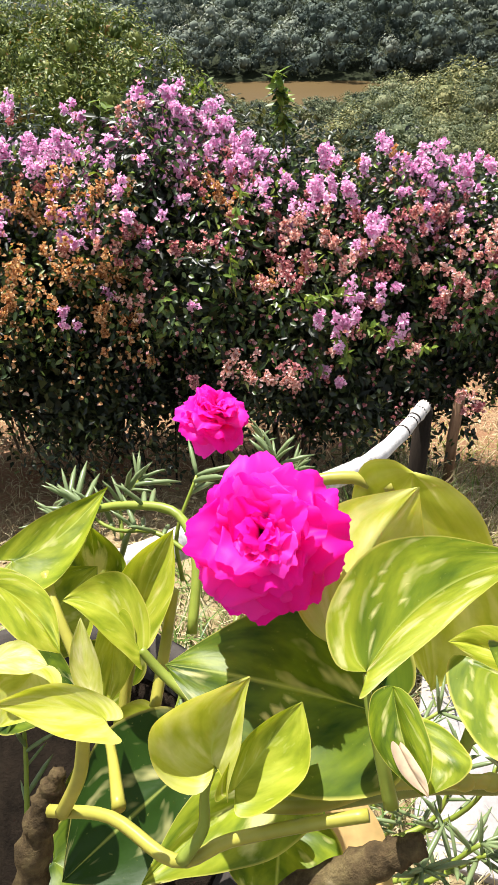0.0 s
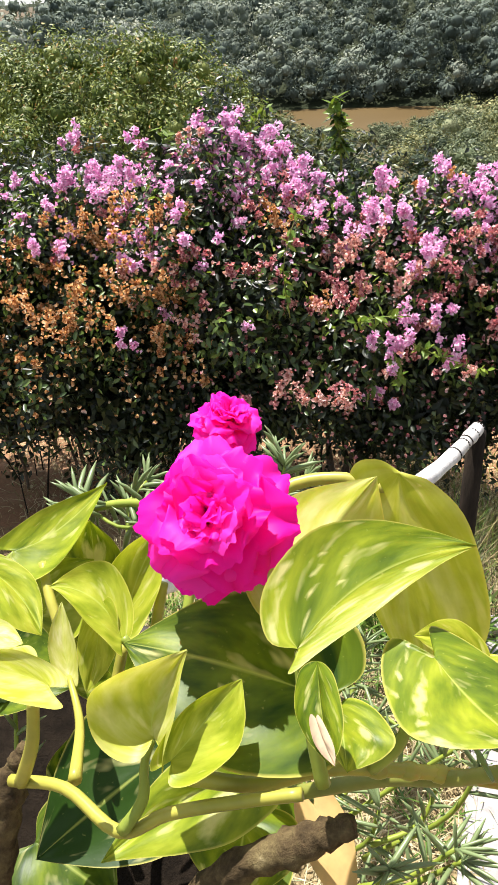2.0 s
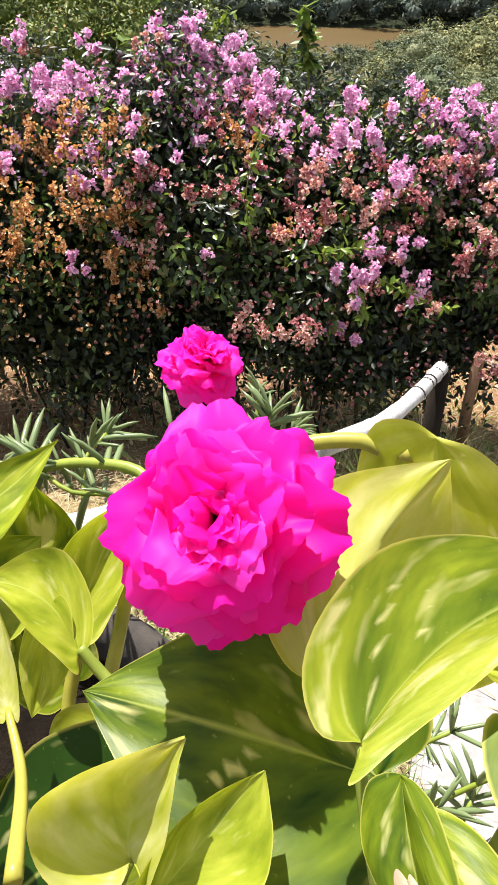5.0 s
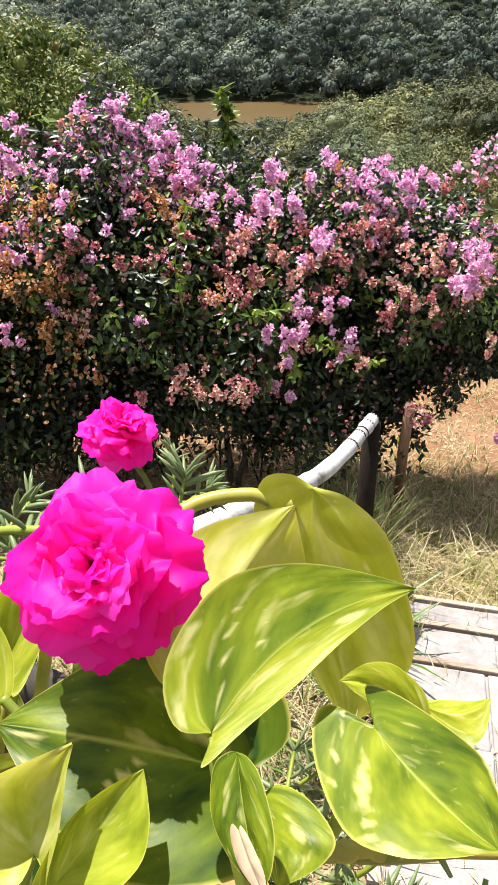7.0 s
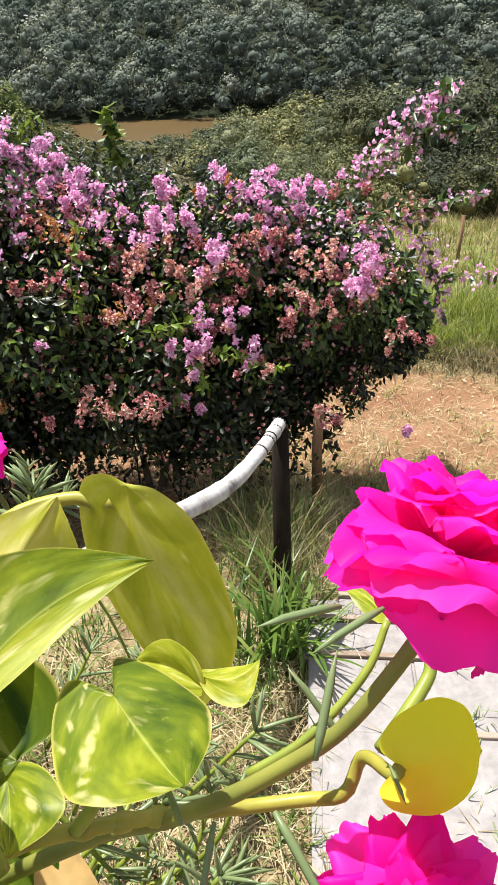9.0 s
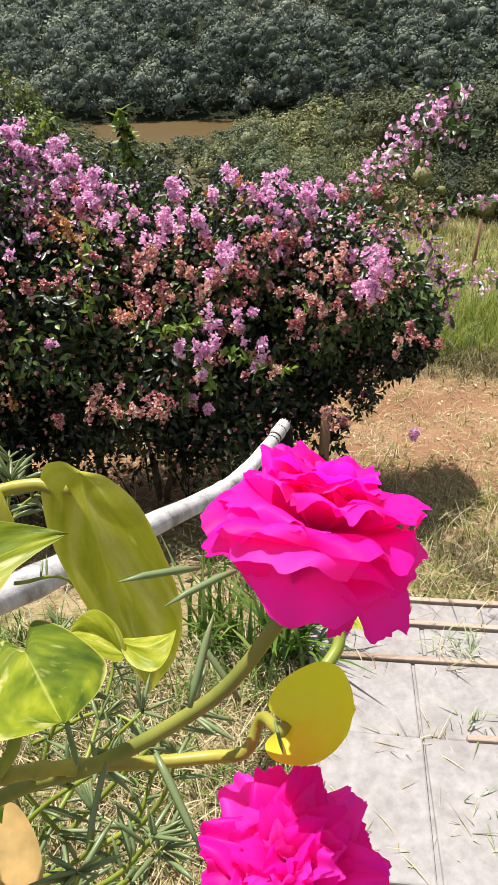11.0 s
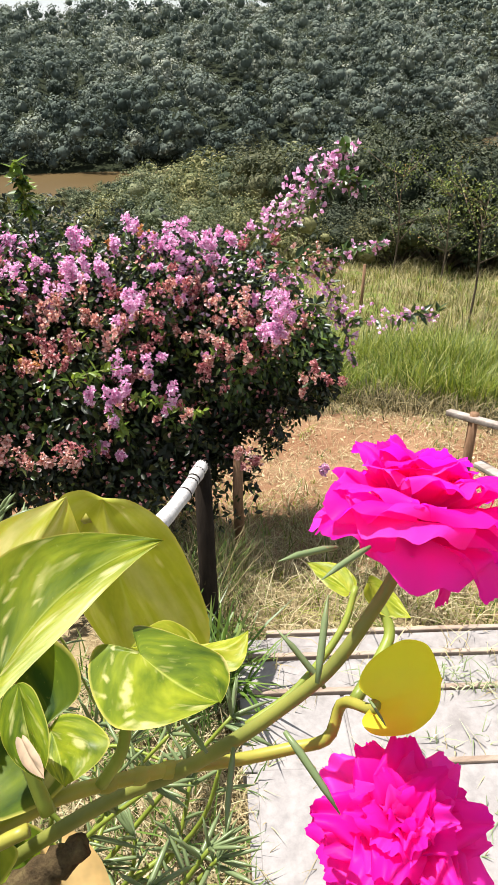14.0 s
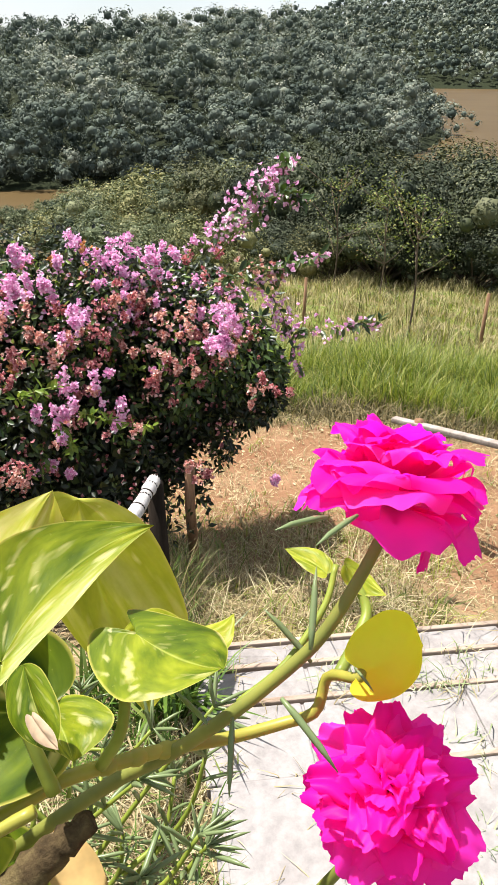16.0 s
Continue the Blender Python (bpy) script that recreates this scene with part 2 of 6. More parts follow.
M_PINK = leafy("pink_bracts", [(0.0, (0.66, 0.27, 0.48)), (0.3, (0.80, 0.45, 0.67)), (0.7, (0.88, 0.64, 0.79)), (1.0, (0.95, 0.88, 0.91))], 0.45, 0.6, 0.15, transl=(1.0, 0.78, 0.95))
# dusky rose with the shade below the clusters put into the colour
M_SHADED_ROSE = leafy("shaded_rose_bracts", [(0.0, (0.28, 0.075, 0.09)), (0.4, (0.50, 0.20, 0.22)), (0.75, (0.68, 0.37, 0.37)), (1.0, (0.86, 0.70, 0.64))], 0.38, 0.65, 0.15, transl=(1.0, 0.68, 0.6))
M_SALMON = leafy("faded_bracts", [(0.0, (0.38, 0.15, 0.13)), (0.4, (0.66, 0.39, 0.36)), (0.75, (0.86, 0.64, 0.58)), (1.0, (0.95, 0.88, 0.80))], 0.42, 0.65, 0.15, transl=(1.0, 0.72, 0.55))
M_ORANGE = leafy("dry_bracts", [(0.0, (0.20, 0.075, 0.025)), (0.4, (0.54, 0.29, 0.13)), (0.75, (0.76, 0.50, 0.27)), (1.0, (0.90, 0.76, 0.54))], 0.42, 0.7, 0.1, transl=(1.0, 0.78, 0.45))
M_MIDLEAF = leafy("mid_leaves", [(0.0, (0.018, 0.040, 0.010)), (0.6, (0.055, 0.095, 0.020)), (1.0, (0.14, 0.20, 0.045))], 0.3, 0.34, 0.45)
M_MEADOW = leafy("meadow_grass", [(0.0, (0.075, 0.080, 0.030)), (0.5, (0.23, 0.20, 0.085)), (1.0, (0.46, 0.40, 0.22))], 0.3, 0.7, 0.2)
M_GRASS = leafy("grass_blades", [(0.0, (0.045, 0.080, 0.010)), (0.55, (0.165, 0.215, 0.024)), (0.85, (0.31, 0.33, 0.060)), (1.0, (0.40, 0.36, 0.16))], 0.4, 0.5, 0.3)
M_STRAW = leafy("dry_grass", [(0.0, (0.15, 0.12, 0.055)), (0.5, (0.37, 0.30, 0.16)), (1.0, (0.58, 0.51, 0.32))], 0.25, 0.7, 0.2)
M_STALK = leafy("brown_stalks", [(0.0, (0.035, 0.035, 0.015)), (0.5, (0.12, 0.10, 0.045)), (1.0, (0.36, 0.29, 0.15))], 0.25, 0.7, 0.2)
M_LUSH = leafy("lush_blades", [(0.0, (0.05, 0.11, 0.015)), (0.6, (0.12, 0.20, 0.035)), (1.0, (0.24, 0.30, 0.07))], 0.35, 0.4, 0.4)
M_NEEDLE = leafy("succulent_leaves", [(0.0, (0.11, 0.16, 0.06)), (0.5, (0.23, 0.29, 0.13)), (1.0, (0.48, 0.52, 0.31))], 0.25, 0.33, 0.4)
M_PETAL = leafy("magenta_petal", [(0.0, (0.91, 0.008, 0.44)), (0.5, (0.95, 0.018, 0.54)), (1.0, (0.97, 0.06, 0.64))], 0.68, 0.5, 0.22, transl=(1.0, 0.8, 0.92), per="object")
M_STAMEN = solid("stamen", [(0.3, (0.80, 0.12, 0.03)), (0.7, (0.90, 0.32, 0.05))], 400.0, 0.6, bump_s=0.1)
M_YELLOW = leafy("yellow_leaf", [(0.0, (0.80, 0.82, 0.05)), (1.0, (0.86, 0.84, 0.07))], 0.6, 0.35, 0.3, transl=(1.0, 0.95, 0.5))
M_TAN = leafy("tan_leaf", [(0.0, (0.42, 0.27, 0.11)), (1.0, (0.52, 0.36, 0.16))], 0.25, 0.7, 0.1, big=90.0)
M_STEM = leafy("green_stem", [(0.0, (0.20, 0.26, 0.035)), (1.0, (0.30, 0.35, 0.06))], 0.15, 0.4, 0.3, big=60.0)
M_YSTEM = leafy("yellow_stem", [(0.0, (0.30, 0.28, 0.045)), (1.0, (0.42, 0.39, 0.07))], 0.15, 0.4, 0.3, big=60.0)
M_RSTEM = leafy("olive_stem", [(0.0, (0.16, 0.19, 0.035)), (1.0, (0.24, 0.25, 0.055))], 0.15, 0.45, 0.35, big=60.0)
M_STUMP = solid("cut_stem", [(0.3, (0.03, 0.022, 0.013)), (0.5, (0.10, 0.07, 0.035)), (0.66, (0.17, 0.13, 0.06)), (0.8, (0.30, 0.24, 0.13))], 110.0, 0.85, bump_s=0.8, bump_d=0.002)
M_DRYLEAF = leafy("withered_leaf", [(0.0, (0.40, 0.27, 0.18)), (1.0, (0.55, 0.42, 0.31))], 0.25, 0.7, 0.15, big=200.0)
M_LOG = solid("weathered_log", [(0.32, (0.16, 0.145, 0.13)), (0.43, (0.46, 0.44, 0.42)), (0.6, (0.62, 0.60, 0.575)), (0.78, (0.72, 0.70, 0.67))], 9.0, 0.75, bump_s=0.5, bump_d=0.006, stretch=(1, 1, 0.35), fine=9.0)
# near-black wood: the shade on the handrail post is put into the colour
M_BLACK_WOOD = solid("near_black_wood", [(0.3, (0.012, 0.010, 0.008)), (0.7, (0.038, 0.028, 0.020))], 12.0, 0.9, bump_s=0.6, bump_d=0.006, stretch=(1, 1, 0.2))
M_POST2 = solid("brown_post", [(0.3, (0.16, 0.09, 0.05)), (0.7, (0.33, 0.20, 0.12))], 12.0, 0.85, bump_s=0.5, bump_d=0.004, stretch=(1, 1, 0.2))
M_RAIL = solid("grey_rail", [(0.3, (0.22, 0.18, 0.15)), (0.7, (0.46, 0.41, 0.36))], 12.0, 0.85, bump_s=0.4, bump_d=0.004, stretch=(0.2, 1, 1))
M_BARK = solid("bark", [(0.3, (0.07, 0.05, 0.035)), (0.7, (0.19, 0.15, 0.11))], 10.0, 0.95, bump_s=0.7, bump_d=0.01)
M_SLAB = solid("concrete_slab", [(0.25, (0.20, 0.18, 0.165)), (0.45, (0.30, 0.278, 0.262)), (0.8, (0.35, 0.33, 0.315))], 3.0, 0.85, bump_s=0.25, bump_d=0.004)
M_EDGE = solid("edging_board", [(0.3, (0.24, 0.17, 0.12)), (0.7, (0.50, 0.41, 0.33))], 8.0, 0.9, bump_s=0.5, bump_d=0.004, stretch=(0.2, 1, 1))
# pot and soil darkened well below their own colour to stand in for shade
M_SHADED_POT = solid("shaded_pot", [(0.3, (0.035, 0.03, 0.026)), (0.7, (0.075, 0.066, 0.058))], 14.0, 0.85, bump_s=0.3, bump_d=0.002)
M_SHADED_SOIL = solid("shaded_potting_soil", [(0.3, (0.008, 0.006, 0.004)), (0.7, (0.028, 0.02, 0.013))], 60.0, 0.95, bump_s=0.9, bump_d=0.006)
M_PIER = solid("plaster_pier", [(0.3, (0.48, 0.45, 0.41)), (0.7, (0.60, 0.57, 0.52))], 6.0, 0.9, bump_s=0.3, bump_d=0.004)

for dull in (M_SHADED_POT, M_SHADED_SOIL, M_STUMP, M_BLACK_WOOD, M_POST2, M_BARK, M_RAIL, M_EDGE, M_SLAB):
    dull.node_tree.nodes["Principled BSDF"].inputs["Specular IOR Level"].default_value = 0.06

# ---- mesh helpers ----
rng = np.random.default_rng(7)


def thing(name, label, category, at=(0, 0, 0), group="", kind=""):
    ob = new(name)
    ob.location = at
    return tagged(ob, label, category, group, kind)


def link(name, me, material, parent=None, label="", smooth=False):
    if material and not me.materials:
        me.materials.append(material)
    if smooth:
        me.polygons.foreach_set("use_smooth", [True] * len(me.polygons))
    ob = new(name, me)
    if parent is not None:
        ob.parent = parent
        off = Vector(parent.location)
        if parent.parent is not None:
            off = off + Vector(parent.parent.location)
        ob.location = -off
    if label:
        ob["label"] = label
    return ob


def part(name, bm, material, parent=None, label="", smooth=True):
    me = bpy.data.meshes.new(name)
    bm.to_mesh(me)
    bm.free()
    return link(name, me, material, parent, label, smooth)


def raw_mesh(name, verts, faces, tone=None):
    """A mesh from arrays: verts (n, 3), faces (m, k)."""
    me = bpy.data.meshes.new(name)
    verts, faces = np.asarray(verts, np.float32), np.asarray(faces, np.int32)
    me.vertices.add(len(verts))
    me.vertices.foreach_set("co", verts.ravel())
    k = faces.shape[1]
    me.loops.add(faces.size)
    me.loops.foreach_set("vertex_index", faces.ravel())
    me.polygons.add(len(faces))
    me.polygons.foreach_set("loop_start", np.arange(0, faces.size, k, dtype=np.int32))
    if tone is not None:
        a = me.attributes.new("tone", "FLOAT", "POINT")
        a.data.foreach_set("value", np.asarray(tone, np.float32))
    me.update(calc_edges=True)
    return me


def unit(v):
    return v / np.maximum(np.linalg.norm(v, axis=-1, keepdims=True), 1e-9)


def blades(pos, along, normal, length, width, shape="leaf", fold=0.25):
    """Many small leaves at once. Each: base at pos, pointing along, facing normal. Returns verts and faces."""
    n = len(pos)
    along = unit(along)
    side = unit(np.cross(along, normal))
    up = np.cross(side, along)
    length, width = np.broadcast_to(length, n)[:, None], np.broadcast_to(width, n)[:, None]
    if shape == "leaf":        # base, left, tip, right
        prof = [(0, 0, 0), (0.42, -0.5, 1), (1, 0, 0), (0.42, 0.5, 1)]
        tri = [(0, 2, 1), (0, 3, 2)]
    elif shape == "bract":     # broad, pointed, six corners
        prof = [(0, 0, 0), (0.22, -0.42, 0.9), (0.58, -0.5, 1), (1, 0, 0.2), (0.58, 0.5, 1), (0.22, 0.42, 0.9)]
        tri = [(0, 3, 2), (0, 2, 1), (0, 4, 3), (0, 5, 4)]
    else:                      # clump: a ragged quad
        prof = [(-0.5, -0.3, 0), (-0.1, 0.5, 0.3), (0.5, 0.25, 0), (0.15, -0.5, 0.3)]
        tri = [(0, 2, 1), (0, 3, 2)]
    k = len(prof)
    v = np.empty((n, k, 3))
    for i, (a, s, z) in enumerate(prof):
        v[:, i] = pos + along * length * a + side * width * s + up * width * fold * z
    f = np.array(tri)[None] + (np.arange(n) * k)[:, None, None]
    return v.reshape(-1, 3), f.reshape(-1, 3)


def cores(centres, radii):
    """Low solid balls added inside the crowns to keep the light out of them."""
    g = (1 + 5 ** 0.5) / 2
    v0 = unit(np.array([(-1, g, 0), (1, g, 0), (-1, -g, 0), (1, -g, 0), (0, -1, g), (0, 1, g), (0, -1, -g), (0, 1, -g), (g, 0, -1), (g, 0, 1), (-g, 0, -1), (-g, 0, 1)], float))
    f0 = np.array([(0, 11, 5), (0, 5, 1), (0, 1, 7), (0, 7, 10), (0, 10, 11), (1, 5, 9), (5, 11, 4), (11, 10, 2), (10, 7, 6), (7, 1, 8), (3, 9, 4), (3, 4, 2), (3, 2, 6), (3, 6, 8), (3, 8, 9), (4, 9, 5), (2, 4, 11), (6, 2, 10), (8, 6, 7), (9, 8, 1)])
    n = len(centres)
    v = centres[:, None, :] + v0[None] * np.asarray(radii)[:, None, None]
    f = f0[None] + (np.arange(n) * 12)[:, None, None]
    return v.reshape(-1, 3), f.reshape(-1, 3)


def rand_dirs(n):
    return unit(rng.normal(size=(n, 3)))


def tube(bm, pts, radii, sides=8, cap=True):
    """A tapered tube along points."""
    pts = [Vector(p) for p in pts]
    rings = []
    for i, p in enumerate(pts):
        d = (pts[min(i + 1, len(pts) - 1)] - pts[max(i - 1, 0)]).normalized()
        a = d.orthogonal().normalized() if not rings else (last - d * last.dot(d)).normalized()
        last = a
        b = d.cross(a)
        r = radii[i]
        rings.append([bm.verts.new(p + (a * math.cos(t) + b * math.sin(t)) * r) for t in (2 * math.pi * j / sides for j in range(sides))])
    for r0, r1 in zip(rings, rings[1:]):
        for j in range(sides):
            bm.faces.new((r0[j], r0[(j + 1) % sides], r1[(j + 1) % sides], r1[j]))
    if cap:
        bm.faces.new(rings[0][::-1])
        bm.faces.new(rings[-1])


def smooth_line(pts, n=24):
    """A Catmull-Rom line through points."""
    p = np.asarray(pts, float)
    p = np.vstack([2 * p[0] - p[1], p, 2 * p[-1] - p[-2]])
    out = []
    for t in np.linspace(0, len(p) - 3 - 1e-6, n):
        i, f = int(t), t - int(t)
        a, b, c, d = p[i], p[i + 1], p[i + 2], p[i + 3]
        out.append(0.5 * ((2 * b) + (c - a) * f + (2 * a - 5 * b + 4 * c - d) * f * f + (3 * b - a - 3 * c + d) * f ** 3))
    return out


# ---- the ground: one sheet from the garden over the river to the hills ----
NEAR_R = [0.0, 1.0, 2.0, 2.5, 3.2, 4.0, 5.3, 7.0, 12.0, 24.0, 60.0, 138.0, 147.0, 180.0]
NEAR_Z = [-0.24, -0.27, -0.36, -0.45, -0.68, -0.80, -0.92, -1.20, -2.40, -4.5, -10.0, -21.5, -23.2, -27.0]
WATER_Z = -23.0
BANK_AZ, BANK_R = [-180, 8, 29, 33, 36, 38.5, 180], [184, 184, 190, 225, 305, 430, 500]
CREST_AZ = [-180, -40, -20, -12, -8, -2, 3, 7, 12, 17, 22, 25, 28, 31, 35, 37, 38, 39.5, 180]
CREST_EL = [2, -4.0, -4.0, -3.3, -1.0, 2.4, 2.9, 3.0, 3.3, 3.7, 3.9, 3.9, 3.2, 1.9, -0.8, -2.8, -4.6, -6.0, -6.0]
BACK_AZ, BACK_EL = [-180, -40, -19, -12, -8, -2, 10, 23.9, 24.1, 28, 32, 46, 60, 180], [1.5, -0.9, -0.8, -0.1, 0.7, 2.0, 2.6, 2.8, 3.1, 3.8, 4.5, 5.2, 5.2, 4]


def ground_z(x, y):
    x, y = np.asarray(x, float), np.asarray(y, float)
    r, az = np.hypot(x, y), np.degrees(np.arctan2(x, y))
    near = np.interp(r, NEAR_R, NEAR_Z)
    rb = np.interp(az, BANK_AZ, BANK_R)
    rc = rb + 270.0
    wob = 1.3 * np.sin(az * 0.9 + 1) + 0.8 * np.sin(az * 2.3)
    zc = 1.7 + rc * np.tan(np.radians(np.interp(az, CREST_AZ, CREST_EL))) - 11.0 + wob
    zc = np.where(az < 0, np.maximum(zc, -20.0), zc)
    s = np.clip((r - rb) / (rc - rb), 0, 1)
    first = -22.5 + (zc + 22.5) * (s ** 0.85) + 2.6 * np.sin(az * 1.3 + r * 0.03) * np.sin(r * 0.021) * np.sin(math.pi * s)
    first = np.where(r < rb, np.interp(rb - r, [0, 14], [-22.5, -27.0]), first)
    drop = np.clip((r - rc) / 260, 0, 1)
    first = np.where(r > rc, zc + (-29 - zc) * drop, first)
    right = az > 24
    rk0, rk = np.where(right, 1450.0, rc + 60), np.where(right, 2400.0, 1250.0)
    zk = 1.7 + rk * np.tan(np.radians(np.interp(az, BACK_AZ, BACK_EL))) - np.where(right, 16.0, 9.0)
    second = np.where(r < rk0, -29.0, -22.6 + (zk + 22.6) * np.clip((r - rk0) / (rk - rk0), 0, 1) ** 0.9)
    z = np.where(r < 180, near, np.maximum(first, second))
    return z + np.where(r < 160, 0.025 * np.sin(x * 2.1 + 1.3) * np.sin(y * 1.7) * np.clip(r / 3, 0, 6) * np.clip((r - 2.2) / 2, 0, 1), 0)


def build_ground():
    az = np.radians(np.concatenate([np.arange(-180, -36, 6.0), np.arange(-36, 62, 0.8), np.arange(62, 180, 6.0)]))
    r = np.concatenate([[0.05], np.geomspace(0.25, 170, 90), np.linspace(174, 640, 60), np.geomspace(665, 4200, 28)])
    A, R = np.meshgrid(az, r)
    x, y = R * np.sin(A), R * np.cos(A)
    z = ground_z(x, y)
    na, nr = len(az), len(r)
    idx = np.arange(na * nr).reshape(nr, na)
    nxt = np.roll(idx, -1, axis=1)
    faces = np.stack([idx[:-1], idx[1:], nxt[1:], nxt[:-1]], -1).reshape(-1, 4)
    me = raw_mesh("ground", np.stack([x, y, z], -1).reshape(-1, 3), faces)
    cover = np.zeros((nr, na, 4), np.float32)
    d = np.degrees(A)
    cover[..., 0] = np.interp(R, [0, 2.2, 3.0, 3.6, 5.2, 6.0], [0.25, 0.25, 0.45, 0.75, 0.8, 0.1])
    cover[..., 1] = np.interp(R, [0, 1.5, 2.2, 3.0, 5.3, 6.5, 26, 40], [0.25, 0.2, 0.35, 0.15, 0.1, 0.6, 0.5, 0.2])
    cover[..., 2] = np.interp(R, [0, 24, 40, 150], [0, 0, 0.7, 1])
    cover[..., 3] = 1
    a = me.attributes.new("cover", "FLOAT_COLOR", "POINT")
    a.data.foreach_set("color", cover.ravel())
    tagged(link("ground", me, M_GROUND, smooth=True), "dry orange soil and grass sloping down to the river valley", "ground", kind="structure")


build_ground()
wr, wa = np.array([142.0, 400.0, 900.0, 2600.0]), np.radians(np.arange(-60, 91, 3.0))
WA, WR = np.meshgrid(wa, wr)
wi = np.arange(WA.size).reshape(WA.shape)
me = raw_mesh("water", np.stack([WR * np.sin(WA), WR * np.cos(WA), np.full(WA.shape, WATER_Z)], -1).reshape(-1, 3),
              np.stack([wi[:-1, :-1], wi[1:, :-1], wi[1:, 1:], wi[:-1, 1:]], -1).reshape(-1, 4))
tagged(link("water", me, M_WATER), "calm muddy brown river water below the wooded hills", "river", kind="structure")


# ---- woods on the hills: crowns of many leaf clumps ----
def crowns(centres, radii, tones, clumps, size):
    """Leaf clumps over rounded crowns of several lobes, denser above. centres (n, 3)."""
    n = len(centres)
    lobes = 7
    lo = rand_dirs(n * lobes) * np.array([0.58, 0.58, 0.46])
    lc = np.repeat(centres, lobes, 0) + lo * np.repeat(radii, lobes)[:, None]
    lr = np.repeat(radii, lobes) * rng.uniform(0.34, 0.62, n * lobes)
    k = clumps // lobes
    d = rand_dirs(n * lobes * k)
    d[:, 2] = np.abs(d[:, 2]) - 0.6 * (rng.random(len(d)) < 0.35)
    d = unit(d)
    c, r = np.repeat(lc, k, 0), np.repeat(lr, k)[:, None]
    pos = c + d * r * rng.uniform(0.80, 1.08, (len(d), 1))
    nor = unit(d + unit(pos - np.repeat(centres, lobes * k, 0)) * 0.45 + 0.22 * rand_dirs(len(d)))
    along = np.cross(nor, rand_dirs(len(d)))
    s = np.repeat(size, lobes * k) * rng.uniform(0.55, 1.3, len(d))
    v, f = blades(pos, along, nor, s, s * 0.55, "clump", 0.3)
    each_lobe = clumps > 200
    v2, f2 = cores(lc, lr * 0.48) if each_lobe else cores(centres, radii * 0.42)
    # core tone is lowered, which puts the shade inside the crowns into colour
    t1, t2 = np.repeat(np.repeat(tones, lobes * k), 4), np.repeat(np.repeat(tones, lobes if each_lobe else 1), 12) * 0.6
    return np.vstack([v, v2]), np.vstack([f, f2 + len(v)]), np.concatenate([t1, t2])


def woods(name, label, az, rad, step, radius, clumps, size, mean=0.40):
    """Trees on a loose grid over a sector of hillside, so that each crown stands free of its neighbours."""
    w = rad[1] * math.sin(radians(max(abs(az[0]), abs(az[1]))))
    gx, gy = np.meshgrid(np.arange(-w, w, step), np.arange(rad[0] * 0.6, rad[1], step))
    x = gx.ravel() + rng.uniform(-0.42, 0.42, gx.size) * step
    y = gy.ravel() + rng.uniform(-0.42, 0.42, gx.size) * step
    r, a = np.hypot(x, y), np.degrees(np.arctan2(x, y))
    z = ground_z(x, y)
    crest = np.interp(a, BANK_AZ, BANK_R) + 285 if rad[0] < 400 else np.full(len(x), rad[1])
    keep = (a > az[0]) & (a < az[1]) & (r > rad[0]) & (r < np.minimum(rad[1], crest)) & (z > WATER_Z - 0.3)
    x, y, z, r = x[keep], y[keep], z[keep], r[keep]
    rr = rng.uniform(*radius, len(x)) * np.where(rng.random(len(x)) < 0.2, 1.3, 1.0)
    h = rr * rng.uniform(0.4, 2.5, len(x))
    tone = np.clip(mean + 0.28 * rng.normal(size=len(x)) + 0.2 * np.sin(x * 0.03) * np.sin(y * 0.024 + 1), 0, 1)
    c = np.stack([x, y, z + h], -1)
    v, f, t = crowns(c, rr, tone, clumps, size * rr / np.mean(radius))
    tagged(link(name, raw_mesh(name, v, f, t), M_HAZY_WOODS), label, "forest", kind="stuff")


woods("forest", "dense forest on the lower hillside across the river, haze in its grey-green", (-22, 39.3), (182, 300), 6.7, (2.9, 5.2), 270, 0.62)
woods("forest", "dense forest covering the upper hillside, haze in its grey-green", (-22, 39.3), (300, 740), 6.7, (2.7, 4.6), 72, 0.98)
# low tone along the bank: shade at the waterline put into the colour
woods("forest", "leaning trees and undergrowth along the far river bank, shade in their colour", (-22, 39.3), (180, 197), 3.0, (1.8, 3.2), 84, 0.62, 0.08)
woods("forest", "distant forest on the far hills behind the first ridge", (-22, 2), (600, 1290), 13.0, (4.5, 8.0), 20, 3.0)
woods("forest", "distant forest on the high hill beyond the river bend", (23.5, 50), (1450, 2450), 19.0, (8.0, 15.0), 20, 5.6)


# ---- shrubs and trees between the garden and the river ----
def leaf_ball(lobes, count, leaf, heart=0.40, slim=0.42):
    """Leaves on the outer shells of several lobes (x, y, z, r)."""
    lobes = np.asarray(lobes, float)
    w = lobes[:, 3] ** 2
    which = rng.choice(len(lobes), count, p=w / w.sum())
    d = rand_dirs(count)
    d[:, 2] = np.where(d[:, 2] < -0.3, -d[:, 2], d[:, 2])
    L = lobes[which]
    knob = 1 + 0.16 * np.sin(d[:, 0] * 7 + which) * np.sin(d[:, 1] * 7 + which * 2) + 0.1 * np.sin(d[:, 2] * 9 + which)
    pos = L[:, :3] + d * L[:, 3:] * (knob * (1 - 0.45 * rng.random(count) ** 2.2))[:, None]
    nor = unit(d + 0.34 * rand_dirs(count) + [0, 0, 0.1])
    along = unit(np.cross(nor, rand_dirs(count)))
    s = leaf * rng.uniform(0.6, 1.3, count)
    v, f = blades(pos, along, nor, s, s * slim, "leaf", 0.2)
    v2, f2 = cores(lobes[:, :3], lobes[:, 3] * heart)
    return np.vstack([v, v2]), np.vstack([f, f2 + len(v)])


